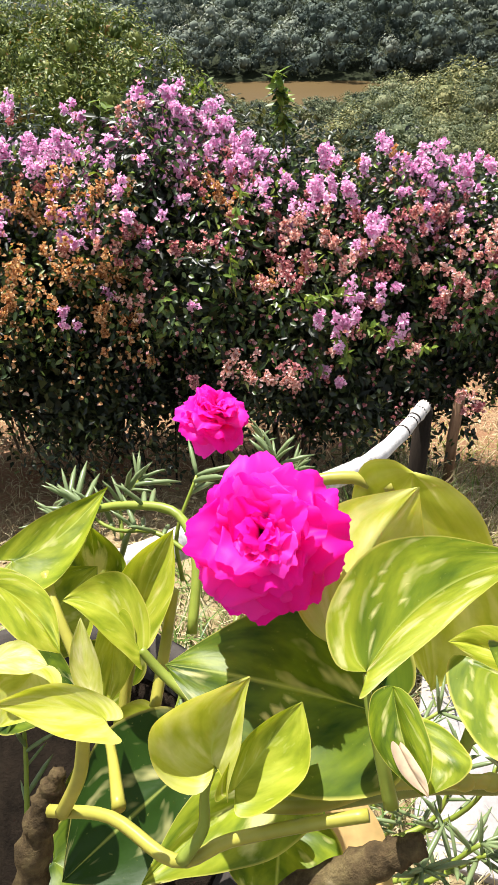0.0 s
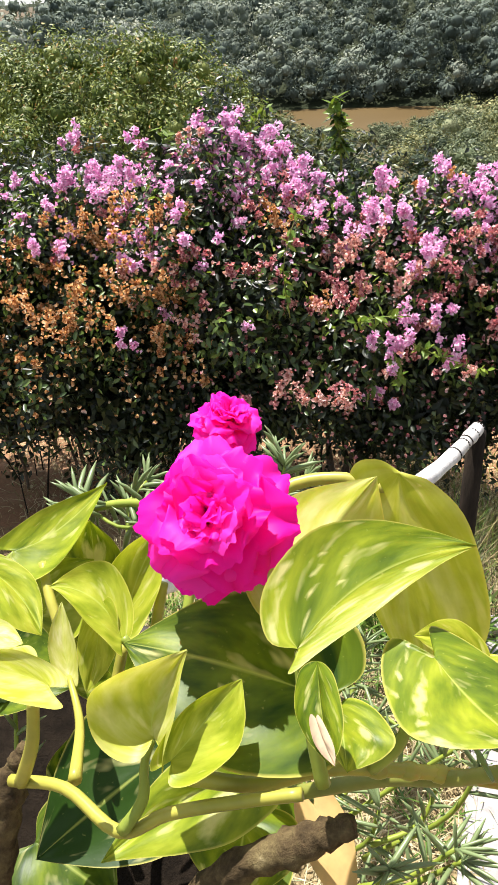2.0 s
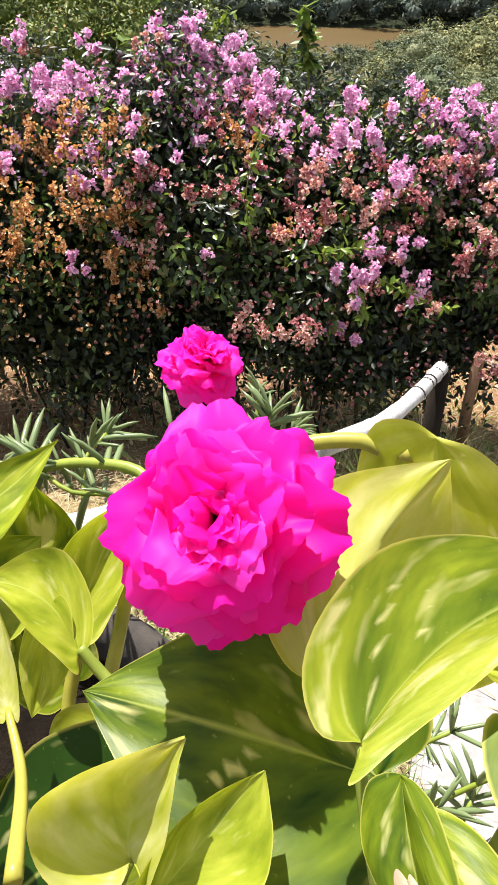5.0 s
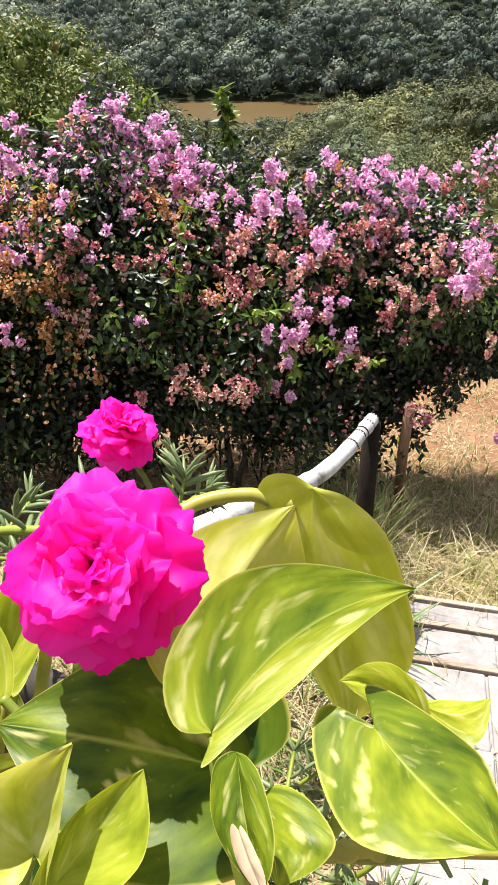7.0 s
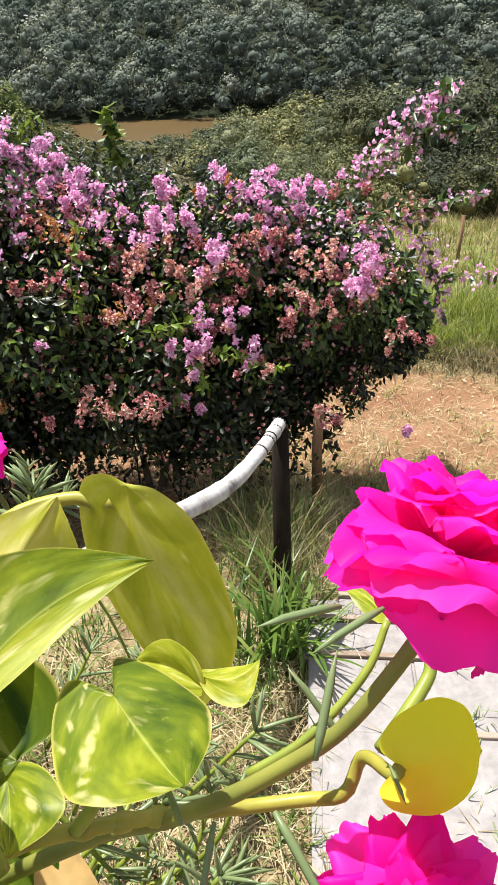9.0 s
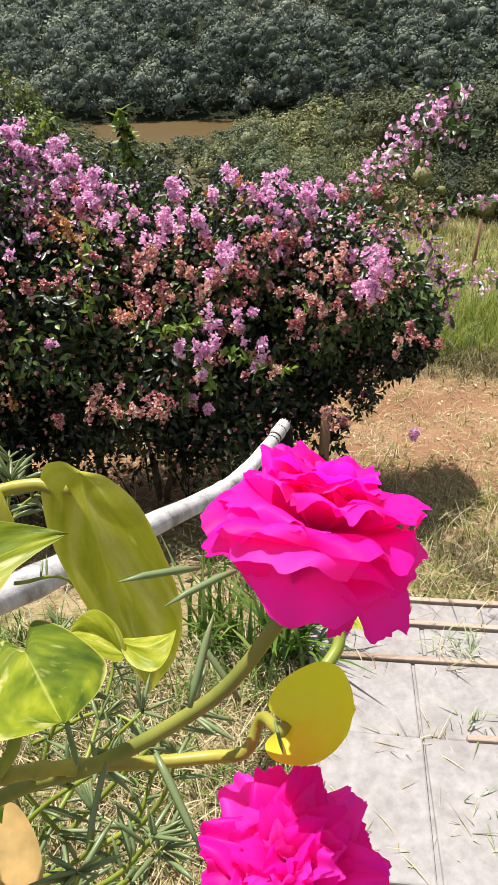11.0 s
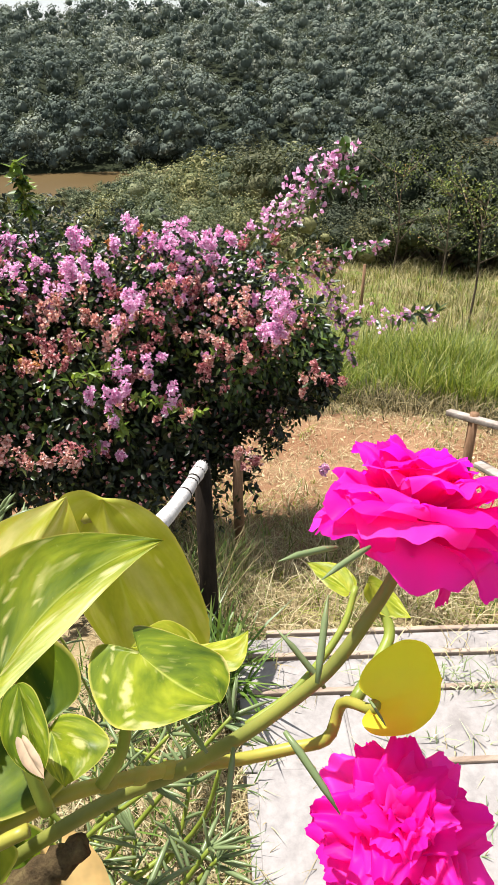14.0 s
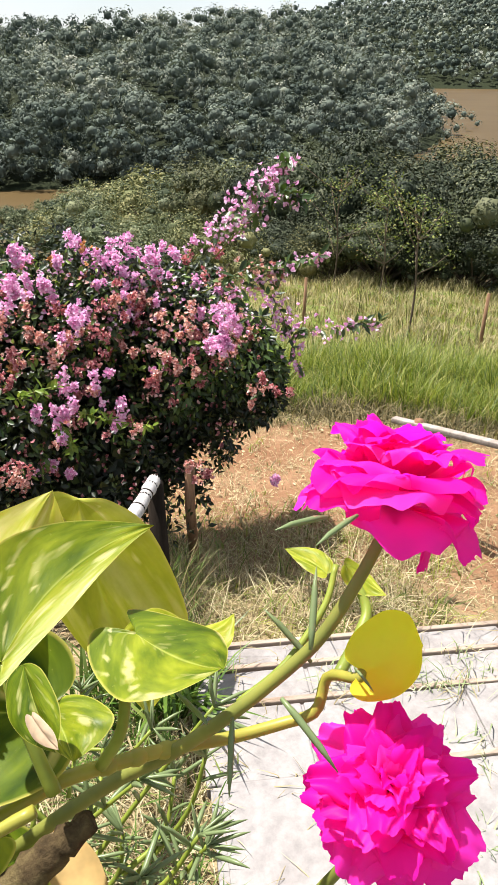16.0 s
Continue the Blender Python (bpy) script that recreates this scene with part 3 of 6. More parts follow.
def shrub_meshes(kind, n_lobes, count, leaf, mat, spread=0.6, tall=1.0, low=0.25):
    n = n_lobes
    lobes = [(0, 0, 0.55 * tall, 0.55)]
    for i in range(n):
        a = 2 * math.pi * i / n + rng.uniform(-0.4, 0.4)
        q = rng.uniform(0.35, 1.0) * spread
        c = (q * math.cos(a), q * math.sin(a), rng.uniform(low, 0.95) * tall)
        r = rng.uniform(0.22, 0.42)
        lobes.append((*c, r))
        for d in rand_dirs(2):
            lobes.append((*(np.array(c) + d * r * 0.85), r * rng.uniform(0.35, 0.55)))
    v, f = leaf_ball(lobes, count, leaf)
    crown = raw_mesh("crown", v, f)
    crown.materials.append(mat)
    bm = bmesh.new()
    tube(bm, [(0, 0, -0.25), (0.02, 0.01, 0.1), (0.03, 0, 0.45 * tall)], [0.05, 0.04, 0.025], 6)
    for lo in lobes[1::3]:
        tube(bm, [(0.02, 0, 0.12), (lo[0] * 0.5, lo[1] * 0.5, lo[2] * 0.55), lo[:3]], [0.025, 0.016, 0.006], 5)
    trunk = bpy.data.meshes.new("trunk")
    bm.to_mesh(trunk)
    bm.free()
    trunk.materials.append(M_BARK)
    return crown, trunk


def plant(name, label, category, meshes, x, y, size, turn=0.0, tall=1.0, group="", sink=0.0):
    ob = thing(name, label, category, (x, y, float(ground_z(x, y)) - sink), group)
    ob.scale, ob.rotation_euler = (size, size, size * tall), (0, 0, turn)
    for nm, me in zip(("crown", "trunk"), meshes):
        c = new(nm, me)
        c.parent = ob
    return ob


def at_polar(az, r):
    return r * math.sin(radians(az)), r * math.cos(radians(az))


SHRUBS = [shrub_meshes("shrub", 9, 1250, 0.080, M_SHRUB) for _ in range(4)]
BIG = [shrub_meshes("tree", 14, 10500, 0.038, M_DARK, 0.8, 1.1, 0.5) for _ in range(4)]
MID = [shrub_meshes("shrub", 11, 4800, 0.045, M_SHRUB, 0.75, 1.05) for _ in range(3)]
EDGE_AZ = [-30, -8, -4.5, -2.4, 0, 4, 7, 9, 12, 16, 20, 24, 28, 33, 38, 52]
EDGE_EL = [-6.0, -6.4, -7.3, -8.4, -8.75, -8.8, -8.4, -7.6, -7.0, -6.7, -6.4, -5.6, -4.7, -3.8, -4.5, -4.5]


def slope_plant(az, r, dip, meshes, name, label, group, wide=1.0, least=0.8, most=9.0):
    """A plant on the slope, sized so that its top, seen from the camera, stays dip degrees under the skyline of the
    scrub.
    """
    x, y = at_polar(az, r)
    el = float(np.interp(az, EDGE_AZ, EDGE_EL)) - dip
    h = 1.7 + r * math.tan(radians(el)) - float(ground_z(x, y))
    # plants out of sight from the camera are left out
    behind = (az < 18.5 and el < -10.4) or (-19.5 < az < -7.5 and r < 70) or (dip > 1.9 and r > 50)
    if least < h < most and not behind:
        s = h / 1.16
        ob = plant(name, label, "shrub" if name == "shrub" else "tree", meshes, x, y, s * wide, az * 1.7 + r, 1.0 / wide, group, 0.1 * s)


# dark small-leaved trees along the far edge of the field
for i, (az, r) in enumerate([(22.5, 33), (25, 29), (27.5, 31), (30, 26.5), (32.3, 29), (34.6, 25.5), (37, 28), (39, 25), (42, 26), (45.5, 25), (50, 25), (31, 36), (36, 35), (41, 34)]):
    slope_plant(az, r, 2.0 * ((i * 0.618) % 1.0) - 0.1, BIG[i % 4], "tree", "dark small-leaved bushy tree at the edge of the grass field", "trees along the field", 1.0)
for i, (az, r) in enumerate([(26, 25), (29.5, 24.5), (33, 24), (36, 24), (40, 23.5), (44, 23.5)]):
    slope_plant(az, r, 4.0 + 2.5 * ((i * 0.618) % 1.0), BIG[i % 4], "shrub", "low dark shrub at the edge of the grass field", "low shrubs along the field", 1.2, 0.5)
# grey-green shrubs on the slope down to the river
for i in range(120):
    az = -25 + 50 * ((i * 0.618034) % 1.0)
    q = (i * 0.7548777) % 1.0
    r = 18 + 112 * q ** 1.4
    if az > 21 and r < 34:
        continue
    slope_plant(az, r, 0.3 + 3.2 * ((i * 0.37) % 1.0) * (1.15 - q), SHRUBS[i % 4] if r > 45 else MID[i % 3], "shrub",
                "grey-green rounded shrub on the slope above the river", "shrubs on the river slope", 1.1, 0.7, 7.5)
# a closed belt of scrub just above the river
for i in range(46):
    az = -18 + 1.0 * i + rng.uniform(-0.3, 0.3)
    slope_plant(az, rng.uniform(62, 135), rng.uniform(0.0, 1.5), SHRUBS[i % 4], "shrub", "grey-green scrub on the river bank", "shrubs on the river bank", 1.2, 0.6, 14.0)


def sapling(az, r, h, label):
    """A thin young tree: a leaning stem, few branches, loose tufts of leaves."""
    x, y = at_polar(az, r)
    z = float(ground_z(x, y))
    ob = thing("sapling", label, "tree", (x, y, z - 0.1), "young trees in the meadow")
    bm = bmesh.new()
    ends = []
    trunk = smooth_line([(x, y, z - 0.2), (x + 0.03 * h, y, z + h * 0.35), (x + 0.01 * h, y, z + h * 0.7), (x + 0.03 * h, y, z + h)], 14)
    tube(bm, trunk, list(np.linspace(0.010, 0.003, 14) * h), 6)
    for k in range(11):
        i = int(rng.integers(4, 13))
        a = rng.uniform(0, 6.28)
        ln = h * rng.uniform(0.18, 0.36)
        e = trunk[i] + np.array([math.cos(a) * ln, math.sin(a) * ln, ln * rng.uniform(0.5, 1.1)])
        bb = bmesh.new()
        tube(bb, [trunk[i], (trunk[i] + e) / 2 + [0, 0, -0.02 * h], e], [0.006 * h, 0.004 * h, 0.002 * h], 5)
        part("branch", bb, M_BARK, ob)
        ends += [e, (trunk[i] + e) / 2]
    part("trunk", bm, M_BARK, ob)
    ends = np.array(ends + [trunk[-1], trunk[-2]])
    n = 1000
    p = ends[rng.integers(0, len(ends), n)] + rng.normal(0, 0.05 * h, (n, 3)) * [1, 1, 0.6]
    nor = unit(rand_dirs(n) * 0.8 + [0, 0, 0.8])
    s = 0.024 * h * rng.uniform(0.5, 1.2, n)
    v, f = blades(p, np.cross(nor, rand_dirs(n)), nor, s, s * 0.5, "leaf", 0.2)
    link("crown", raw_mesh("crown", v, f), M_TREE, ob)


sapling(35.6, 12.0, 2.35, "thin young tree with sparse leaves standing in the meadow")
sapling(29.3, 21.0, 2.9, "slim young tree before the dark trees")
sapling(33.0, 20.0, 2.6, "slim young tree before the dark trees")

for i in range(22):
    az = -4.5 + 14 * ((i * 0.618034) % 1.0)
    slope_plant(az, rng.uniform(85, 139), rng.uniform(-0.1, 0.8), SHRUBS[i % 4], "shrub", "grey-green scrub on the river bank", "shrubs on the river bank", 1.4, 0.5, 14.0)
# closed scrub that hides the near side of the river
for i in range(18):
    slope_plant(6.6 + 1.0 * i, rng.uniform(44, 90), rng.uniform(-0.2, 0.9), SHRUBS[i % 4], "shrub", "grey-green scrub on the river bank", "shrubs on the river bank", 1.25, 0.5, 16.0)


# the broad tree behind the hedge
def round_tree(lobes, count, leaf, knobs, label):
    """A dense round crown: many small knobs of leaves over a few large lobes, on a forked trunk."""
    L = np.asarray(lobes, float)
    w = L[:, 3] ** 2
    which = rng.choice(len(L), knobs, p=w / w.sum())
    d = rand_dirs(knobs)
    d[:, 2] = np.where(d[:, 2] < -0.35, -d[:, 2], d[:, 2])
    c = L[which, :3] + d * L[which, 3:] * rng.uniform(0.80, 0.95, (knobs, 1))
    kn = np.c_[c, L[which, 3] * rng.uniform(0.16, 0.30, knobs)]
    base = L[:, :3].mean(0)
    gz = float(ground_z(base[0], base[1]))
    ob = thing("tree", label, "tree", (float(base[0]), float(base[1]), gz))
    v, f = leaf_ball(np.vstack([kn, L * [1, 1, 1, 0.84]]), count, leaf, 0.34)
    link("crown", raw_mesh("crown", v, f), M_TREE, ob)
    bm = bmesh.new()
    fork = Vector((base[0], base[1], gz + 0.7))
    tube(bm, [(base[0], base[1], gz - 0.3), (base[0] + 0.03, base[1], gz + 0.3), fork], [0.14, 0.12, 0.10], 9)
    for lo in L:
        e = Vector(lo[:3])
        tube(bm, [fork, fork.lerp(e, 0.5) + Vector((0, 0, 0.1)), e], [0.08, 0.05, 0.02], 7)
    part("trunk", bm, M_BARK, ob)


round_tree([(-4.046, 13.863, -0.677, 1.72), (-2.582, 13.481, -0.591, 1.62), (-1.674, 13.025, -0.788, 1.1), (-5.866, 13.955, -0.833, 1.8), (-3.101, 12.542, -1.312, 1.5), (-1.591, 12.343, -1.312, 0.95), (-4.721, 12.455, -1.386, 1.4)], 56000, 0.080, 300, "broad round leafy tree with dense yellow-green leaves behind the flowering hedge")


# ---- field: grass ----
def tufts(name, label, pts, blades_each, height, lean, mat, width=0.006, spread=0.06, parent=None, category="grass", kind="stuff"):
    """Curved blades of three segments, in tufts."""
    pts = np.asarray(pts, float)
    n = len(pts) * blades_each
    base = np.repeat(pts, blades_each, 0) + np.c_[rng.normal(0, spread, (n, 2)), np.zeros(n)]
    a = rng.uniform(0, 2 * math.pi, n)
    out = np.c_[np.cos(a), np.sin(a), np.zeros(n)]
    side = np.c_[-np.sin(a), np.cos(a), np.zeros(n)]
    h = np.repeat(np.broadcast_to(height, len(pts)), blades_each) * rng.uniform(0.45, 1.15, n)
    le = lean * rng.uniform(0.2, 1.3, n)
    w = width * rng.uniform(0.6, 1.4, n)
    v = np.empty((n, 7, 3))
    for k, (u, ww) in enumerate(((0, 1.0), (0.4, 0.9), (0.75, 0.6))):
        c = base + np.c_[out[:, :2] * (h * le * u ** 2)[:, None], (h * (u - 0.35 * le * u ** 2))[:, None]]
        v[:, 2 * k], v[:, 2 * k + 1] = c - side * (w * ww)[:, None], c + side * (w * ww)[:, None]
    v[:, 6] = base + np.c_[out[:, :2] * (h * le)[:, None], (h * (1 - 0.35 * le))[:, None]]
    f = np.array([(0, 1, 3), (0, 3, 2), (2, 3, 5), (2, 5, 4), (4, 5, 6)])[None] + (np.arange(n) * 7)[:, None, None]
    ob = link(name, raw_mesh(name, v.reshape(-1, 3), f.reshape(-1, 3)), mat, parent)
    return tagged(ob, label, category, kind=kind)


def scatter(n, az, r, power=0.5):
    a = np.radians(rng.uniform(*az, n))
    q = r[0] + (r[1] - r[0]) * rng.random(n) ** power
    x, y = q * np.sin(a), q * np.cos(a)
    c, s = math.cos(radians(14.8)), math.sin(radians(14.8))
    lx, ly = (x - 0.745) * c - (y - 1.70) * s, (x - 0.745) * s + (y - 1.70) * c
    on = (lx > -0.1) & (ly > -0.82) & (ly < 0.33) & (rng.random(n) < 0.97)
    return np.c_[x, y, ground_z(x, y)][~on]


def uneven(p, scale):
    """Slow waves over the ground, 0 to 1."""
    return 0.5 + 0.25 * np.sin(p[:, 0] * scale * 2.1 + 1.4 * np.sin(p[:, 1] * scale)) + 0.25 * np.sin(p[:, 1] * scale * 1.7 + p[:, 0] * scale)


tufts("grass", "tall bright green grass standing in the sunlit field", (gp := scatter(1600, (16, 52), (5.9, 8.4), 0.8)), 14, 0.30 + 0.34 * uneven(gp, 1.9), 0.75, M_GRASS, 0.0042, 0.09)
tufts("grass", "pale yellow-green meadow grass on the slope", (gp := scatter(2000, (8, 52), (8.0, 26.0), 0.8)), 11, 0.22 + 0.32 * uneven(gp, 0.9), 0.8, M_MEADOW, 0.008, 0.18)
tufts("grass", "green grass among the dry meadow stalks", (gp := scatter(350, (8, 52), (9.0, 26.0), 0.7)), 11, 0.22 + 0.30 * uneven(gp, 0.7), 0.8, M_GRASS, 0.008, 0.18)
tufts("grass", "dry straw stalks lying over the bare soil", scatter(3000, (-28, 46), (2.3, 5.9), 0.8), 7, 0.065, 1.9, M_STRAW, 0.0018, 0.07)
tufts("grass", "dark green grass clumps round the fence posts", scatter(46, (11, 17.5), (2.2, 3.0), 0.7), 16, 0.30, 0.7, M_LUSH, 0.0022, 0.05)
tufts("grass", "dry tufts and green grass beside the slab path", scatter(150, (10, 44), (2.15, 3.9), 0.8), 11, 0.14, 1.3, M_GRASS, 0.0024, 0.06)
tufts("grass", "dry brown grass tangle by the fence posts", scatter(260, (8, 40), (2.2, 3.6), 0.8), 12, 0.16, 1.4, M_STRAW, 0.0020, 0.06)
tufts("grass", "dry matted grass below the planter", scatter(420, (-30, 38), (0.55, 1.9), 0.6), 12, 0.12, 1.3, M_STRAW, 0.0022, 0.05)
tufts("grass", "short green grass between log rail and slabs", scatter(150, (-30, 26), (0.8, 2.2), 0.6), 12, 0.16, 1.0, M_LUSH, 0.0028, 0.05)
tufts("grass", "tall dry stalks and dark grass round the fence posts", scatter(70, (11, 18), (2.1, 2.9), 0.8), 9, 0.42, 0.75, M_STALK, 0.0016, 0.05)
# brown tufts put in for the soil bank and the shadow under the grass
tufts("grass", "dark dry grass standing in for the soil bank and shadow edging the field", scatter(520, (14, 52), (5.5, 6.3), 0.8), 10, 0.20, 1.2, M_STALK, 0.004, 0.08)
tufts("grass", "small green grass tufts on the bare soil", scatter(90, (8, 46), (3.2, 5.8), 0.8), 9, 0.08, 1.2, M_GRASS, 0.0030, 0.05)
bl = [(0.588, 1.869, -0.34), (0.547, 1.933, -0.34), (0.588, 1.742, -0.32), (0.479, 1.811, -0.32), (0.354, 1.911, -0.34), (0.5, 1.766, -0.32), (0.27, 1.92, -0.34)]
tufts("grass_tuft", "broad-bladed green grass tuft beside the path slabs", bl, 26, 0.34, 0.8, M_LUSH, 0.007, 0.04)


lp = scatter(2600, (-28, 46), (2.4, 6.0), 0.8)
nor = unit(rand_dirs(len(lp)) * 0.5 + [0, 0, 1])
v, f = blades(lp + [0, 0, 0.008], np.cross(nor, rand_dirs(len(lp))), nor, rng.uniform(0.012, 0.04, len(lp)), rng.uniform(0.008, 0.022, len(lp)), "bract", 0.25)
tagged(link("leaf_litter", raw_mesh("leaf_litter", v, f), M_STRAW), "dry fallen leaves and bracts lying on the bare soil", "leaf litter", kind="stuff")


# ---- path of concrete slabs with wooden edging ----
def bevel_box(bm, m, size, bev, seg=2):
    g = bmesh.ops.create_cube(bm, size=1.0, matrix=m @ Matrix.Diagonal((*size, 1)))
    if bev:
        es = {e for v in g["verts"] for e in v.link_edges}
        bmesh.ops.bevel(bm, geom=list(es), offset=bev, segments=seg, affect="EDGES", profile=0.5)


path = thing("path", "pale concrete slab path with wooden edging and dry weeds", "path", kind="structure")
PATH_TURN = -14.8
PO = Matrix.Translation((0.745, 1.70, 0)) @ Matrix.Rotation(radians(PATH_TURN), 4, "Z")
rows = [(-0.78, -0.34, -0.245), (-0.33, -0.035, -0.262), (-0.0, 0.155, -0.285), (0.20, 0.31, -0.315)]
for k, (y0, y1, z) in enumerate(rows):
    xs = [(-0.14, 0.212), (0.222, 0.80), (0.81, 1.5)] if k != 2 else [(-0.16, 0.262), (0.275, 0.86), (0.87, 1.6)]
    if k == 0:
        xs[0] = (-0.10, 0.212)
    if k == 3:
        xs = [(-0.02, 0.5), (0.51, 1.1), (1.11, 1.7)]
    bm = bmesh.new()
    bevel_box(bm, PO @ Matrix.Translation((0.68, (y0 + y1) / 2, z - 0.045)), (1.62, y1 - y0 - 0.004, 0.07), 0.0)
    part("bed", bm, M_SLAB, path, "sandy concrete bed", smooth=False)
    for x0, x1 in xs:
        bm = bmesh.new()
        m = PO @ Matrix.Translation(((x0 + x1) / 2, (y0 + y1) / 2, z - 0.03 + rng.uniform(-0.003, 0.003))) @ Euler((rng.normal(0, 0.006), rng.normal(0, 0.006), rng.normal(0, 0.008))).to_matrix().to_4x4()
        bevel_box(bm, m, (x1 - x0, y1 - y0, 0.06), 0.006)
        part("slab", bm, M_SLAB, path, smooth=False)
for y, z, x0, x1 in [(-0.335, -0.238, 0.35, 1.5), (-0.017, -0.262, -0.1, 1.5), (0.178, -0.29, -0.1, 1.6), (0.33, -0.315, -0.02, 1.7)]:
    bm = bmesh.new()
    bevel_box(bm, PO @ Matrix.Translation(((x0 + x1) / 2, y, z - 0.02)) @ Matrix.Rotation(rng.normal(0, 0.006), 4, "Z"), (x1 - x0, 0.022, 0.05), 0.004)
    part("edging_board", bm, M_EDGE, path, smooth=False)
pw = [tuple(PO @ Vector((rng.uniform(-0.1, 1.4), rng.choice([-0.337, -0.02, 0.18, 0.32, -0.6]) + rng.normal(0, 0.035), -0.27))) for _ in range(60)]
tufts("weeds", "dry weeds growing out of the slab joints", pw, 7, 0.075, 1.7, M_STRAW, 0.0018, 0.03)
tufts("weeds", "small green weeds growing on the slab path", [tuple(PO @ Vector((rng.uniform(0.3, 1.2), rng.choice([-0.3, 0.02, -0.62]) + rng.normal(0, 0.05), -0.26))) for _ in range(40)], 9, 0.06, 1.5, M_NEEDLE, 0.0022, 0.03)


# ---- log handrail, posts, rail ----
END = (0.5903, 2.0921, 0.4581)
LOG = smooth_line([(-0.75, 0.62, 0.93), (-0.42, 0.86, 0.83), (-0.1916, 1.0484, 0.7602), (0.1215, 1.4883, 0.5603), (0.3399, 1.7761, 0.4392), (0.4737, 1.9318, 0.4375), END], 60)
bm = bmesh.new()
radii = [0.038 - 0.016 * i / 59 + 0.0012 * math.sin(i * 0.9) + (0.003 if i % 17 == 5 else 0) for i in range(60)]
tube(bm, LOG, radii, 14)
rail = thing("handrail", "weathered pale grey curved tree-trunk handrail", "handrail", LOG[0])
part("log", bm, M_LOG, rail)
for i in (59, 57, 55, 54, 51):
    bm = bmesh.new()
    a, b = Vector(LOG[i]), Vector(LOG[i - 1])
    tube(bm, [a, a.lerp(b, 0.35)], [radii[i] * 1.02, radii[i] * 1.02], 14, cap=False)
    part("bark_ring", bm, M_BLACK_WOOD, rail, "dark ring of bark")
bm = bmesh.new()
tube(bm, [(END[0] + 0.005, END[1] + 0.01, -0.7), (END[0] + 0.012, END[1] + 0.012, -0.1), (END[0] - 0.002, END[1], END[2] - 0.016)], [0.038, 0.035, 0.030], 10)
part("post", bm, M_BLACK_WOOD, rail, "dark wooden post with its shade in the colour")
bm = bmesh.new()
tube(bm, [(-0.74, 0.64, -0.5), (-0.745, 0.635, 0.1), (-0.745, 0.63, 0.90)], [0.05, 0.047, 0.045], 10)
part("post", bm, M_BLACK_WOOD, rail)
fp = thing("fence_post", "slim brown wooden post below the flowering hedge", "post", (0.94, 2.85, -0.6))
bm = bmesh.new()
tube(bm, [(0.96, 2.85, -0.502), (0.946, 2.85, -0.196), (0.951, 2.85, 0.069)], [0.027, 0.026, 0.024], 9)
part("shaft", bm, M_POST2, fp)
fr = thing("wooden_fence", "grey weathered wooden rail on a short post", "fence", (2.7356, 2.8752, -0.2525))
bm = bmesh.new()
a, b = Vector((2.4454, 3.387, -0.2106)), Vector((2.6883, 2.6208, -0.0868))
q = (b - a).to_track_quat("X", "Z").to_matrix().to_4x4()
bevel_box(bm, Matrix.Translation(a + (b - a) * 0.8) @ q, ((b - a).length * 1.6, 0.05, 0.035), 0.006)
part("rail", bm, M_RAIL, fr)
c = Vector((2.512, 3.178, -0.180))
bm = bmesh.new()
tube(bm, [(c.x, c.y + 0.05, -1.0), (c.x, c.y + 0.04, c.z + 0.03)], [0.03, 0.028], 8)
part("post", bm, M_POST2, fr, "brown post")
bm = bmesh.new()
a, b = Vector((2.515, 3.12, -0.435)), Vector((2.60, 2.70, -0.43))
bevel_box(bm, Matrix.Translation((a + b) / 2) @ (b - a).to_track_quat("X", "Z").to_matrix().to_4x4(), ((b - a).length, 0.07, 0.03), 0.005)
part("rail", bm, M_RAIL, fr)
for az, r, h in [(41.3, 12.0, 1.0), (27.2, 13.0, 0.9), (20.5, 14.0, 0.9)]:
    x, y = at_polar(az, r)
    z = float(ground_z(x, y))
    ob = thing("fence_post", "thin grey fence post standing in the meadow", "post", (x, y, z), "meadow fence posts")
    bm = bmesh.new()
    tube(bm, [(x, y, z - 0.3), (x + 0.02, y, z + h)], [0.032, 0.028], 8)
    part("shaft", bm, M_POST2, ob)


# ---- flowering hedge ----
TOP_X = [-3.2, -2.4, -1.7, -1.2, -1.05, -0.83, -0.65, -0.47, -0.30, -0.05, 0.11, 0.33, 0.69, 0.97, 1.2, 1.42, 1.62, 1.75]
TOP_Z = [0.95, 1.0, 1.02, 0.98, 0.99, 0.94, 1.08, 1.25, 1.20, 1.02, 0.92, 0.95, 0.96, 0.83, 0.86, 0.72, 0.45, 0.2]
HEDGE_Y, HEDGE_D = 3.70, 0.86
hedge = thing("bougainvillea_hedge", "flowering bougainvillea hedge with pink bracts, orange dried bracts and dark leaves", "hedge", (0, HEDGE_Y, -0.75))


def hedge_front(x, z):
    """The front of the hedge over the height z, and how high z is between foot and top (0 to 1)."""
    top = np.interp(x, TOP_X, TOP_Z) + 0.045 * np.sin(x * 9.0) + 0.03 * np.sin(x * 23.0)
    bot = np.interp(x, [-3, 0.3, 0.8, 1.2, 1.7], [-0.42, -0.39, -0.32, -0.18, 0.05])
    t = np.clip((z - bot) / (top - bot), 0, 1)
    shrink = np.interp(x, [0.95, 1.75], [1.0, 0.35])
    lump = 0.13 * np.sin(x * 4.3 + z * 5.1) + 0.08 * np.sin(x * 9.7 - z * 8.3 + 2) + 0.05 * np.sin(x * 17 + z * 13)
    return HEDGE_Y - (HEDGE_D * np.sqrt(np.clip(1 - t ** 2.6, 0, 1)) + lump) * shrink, t, bot, top


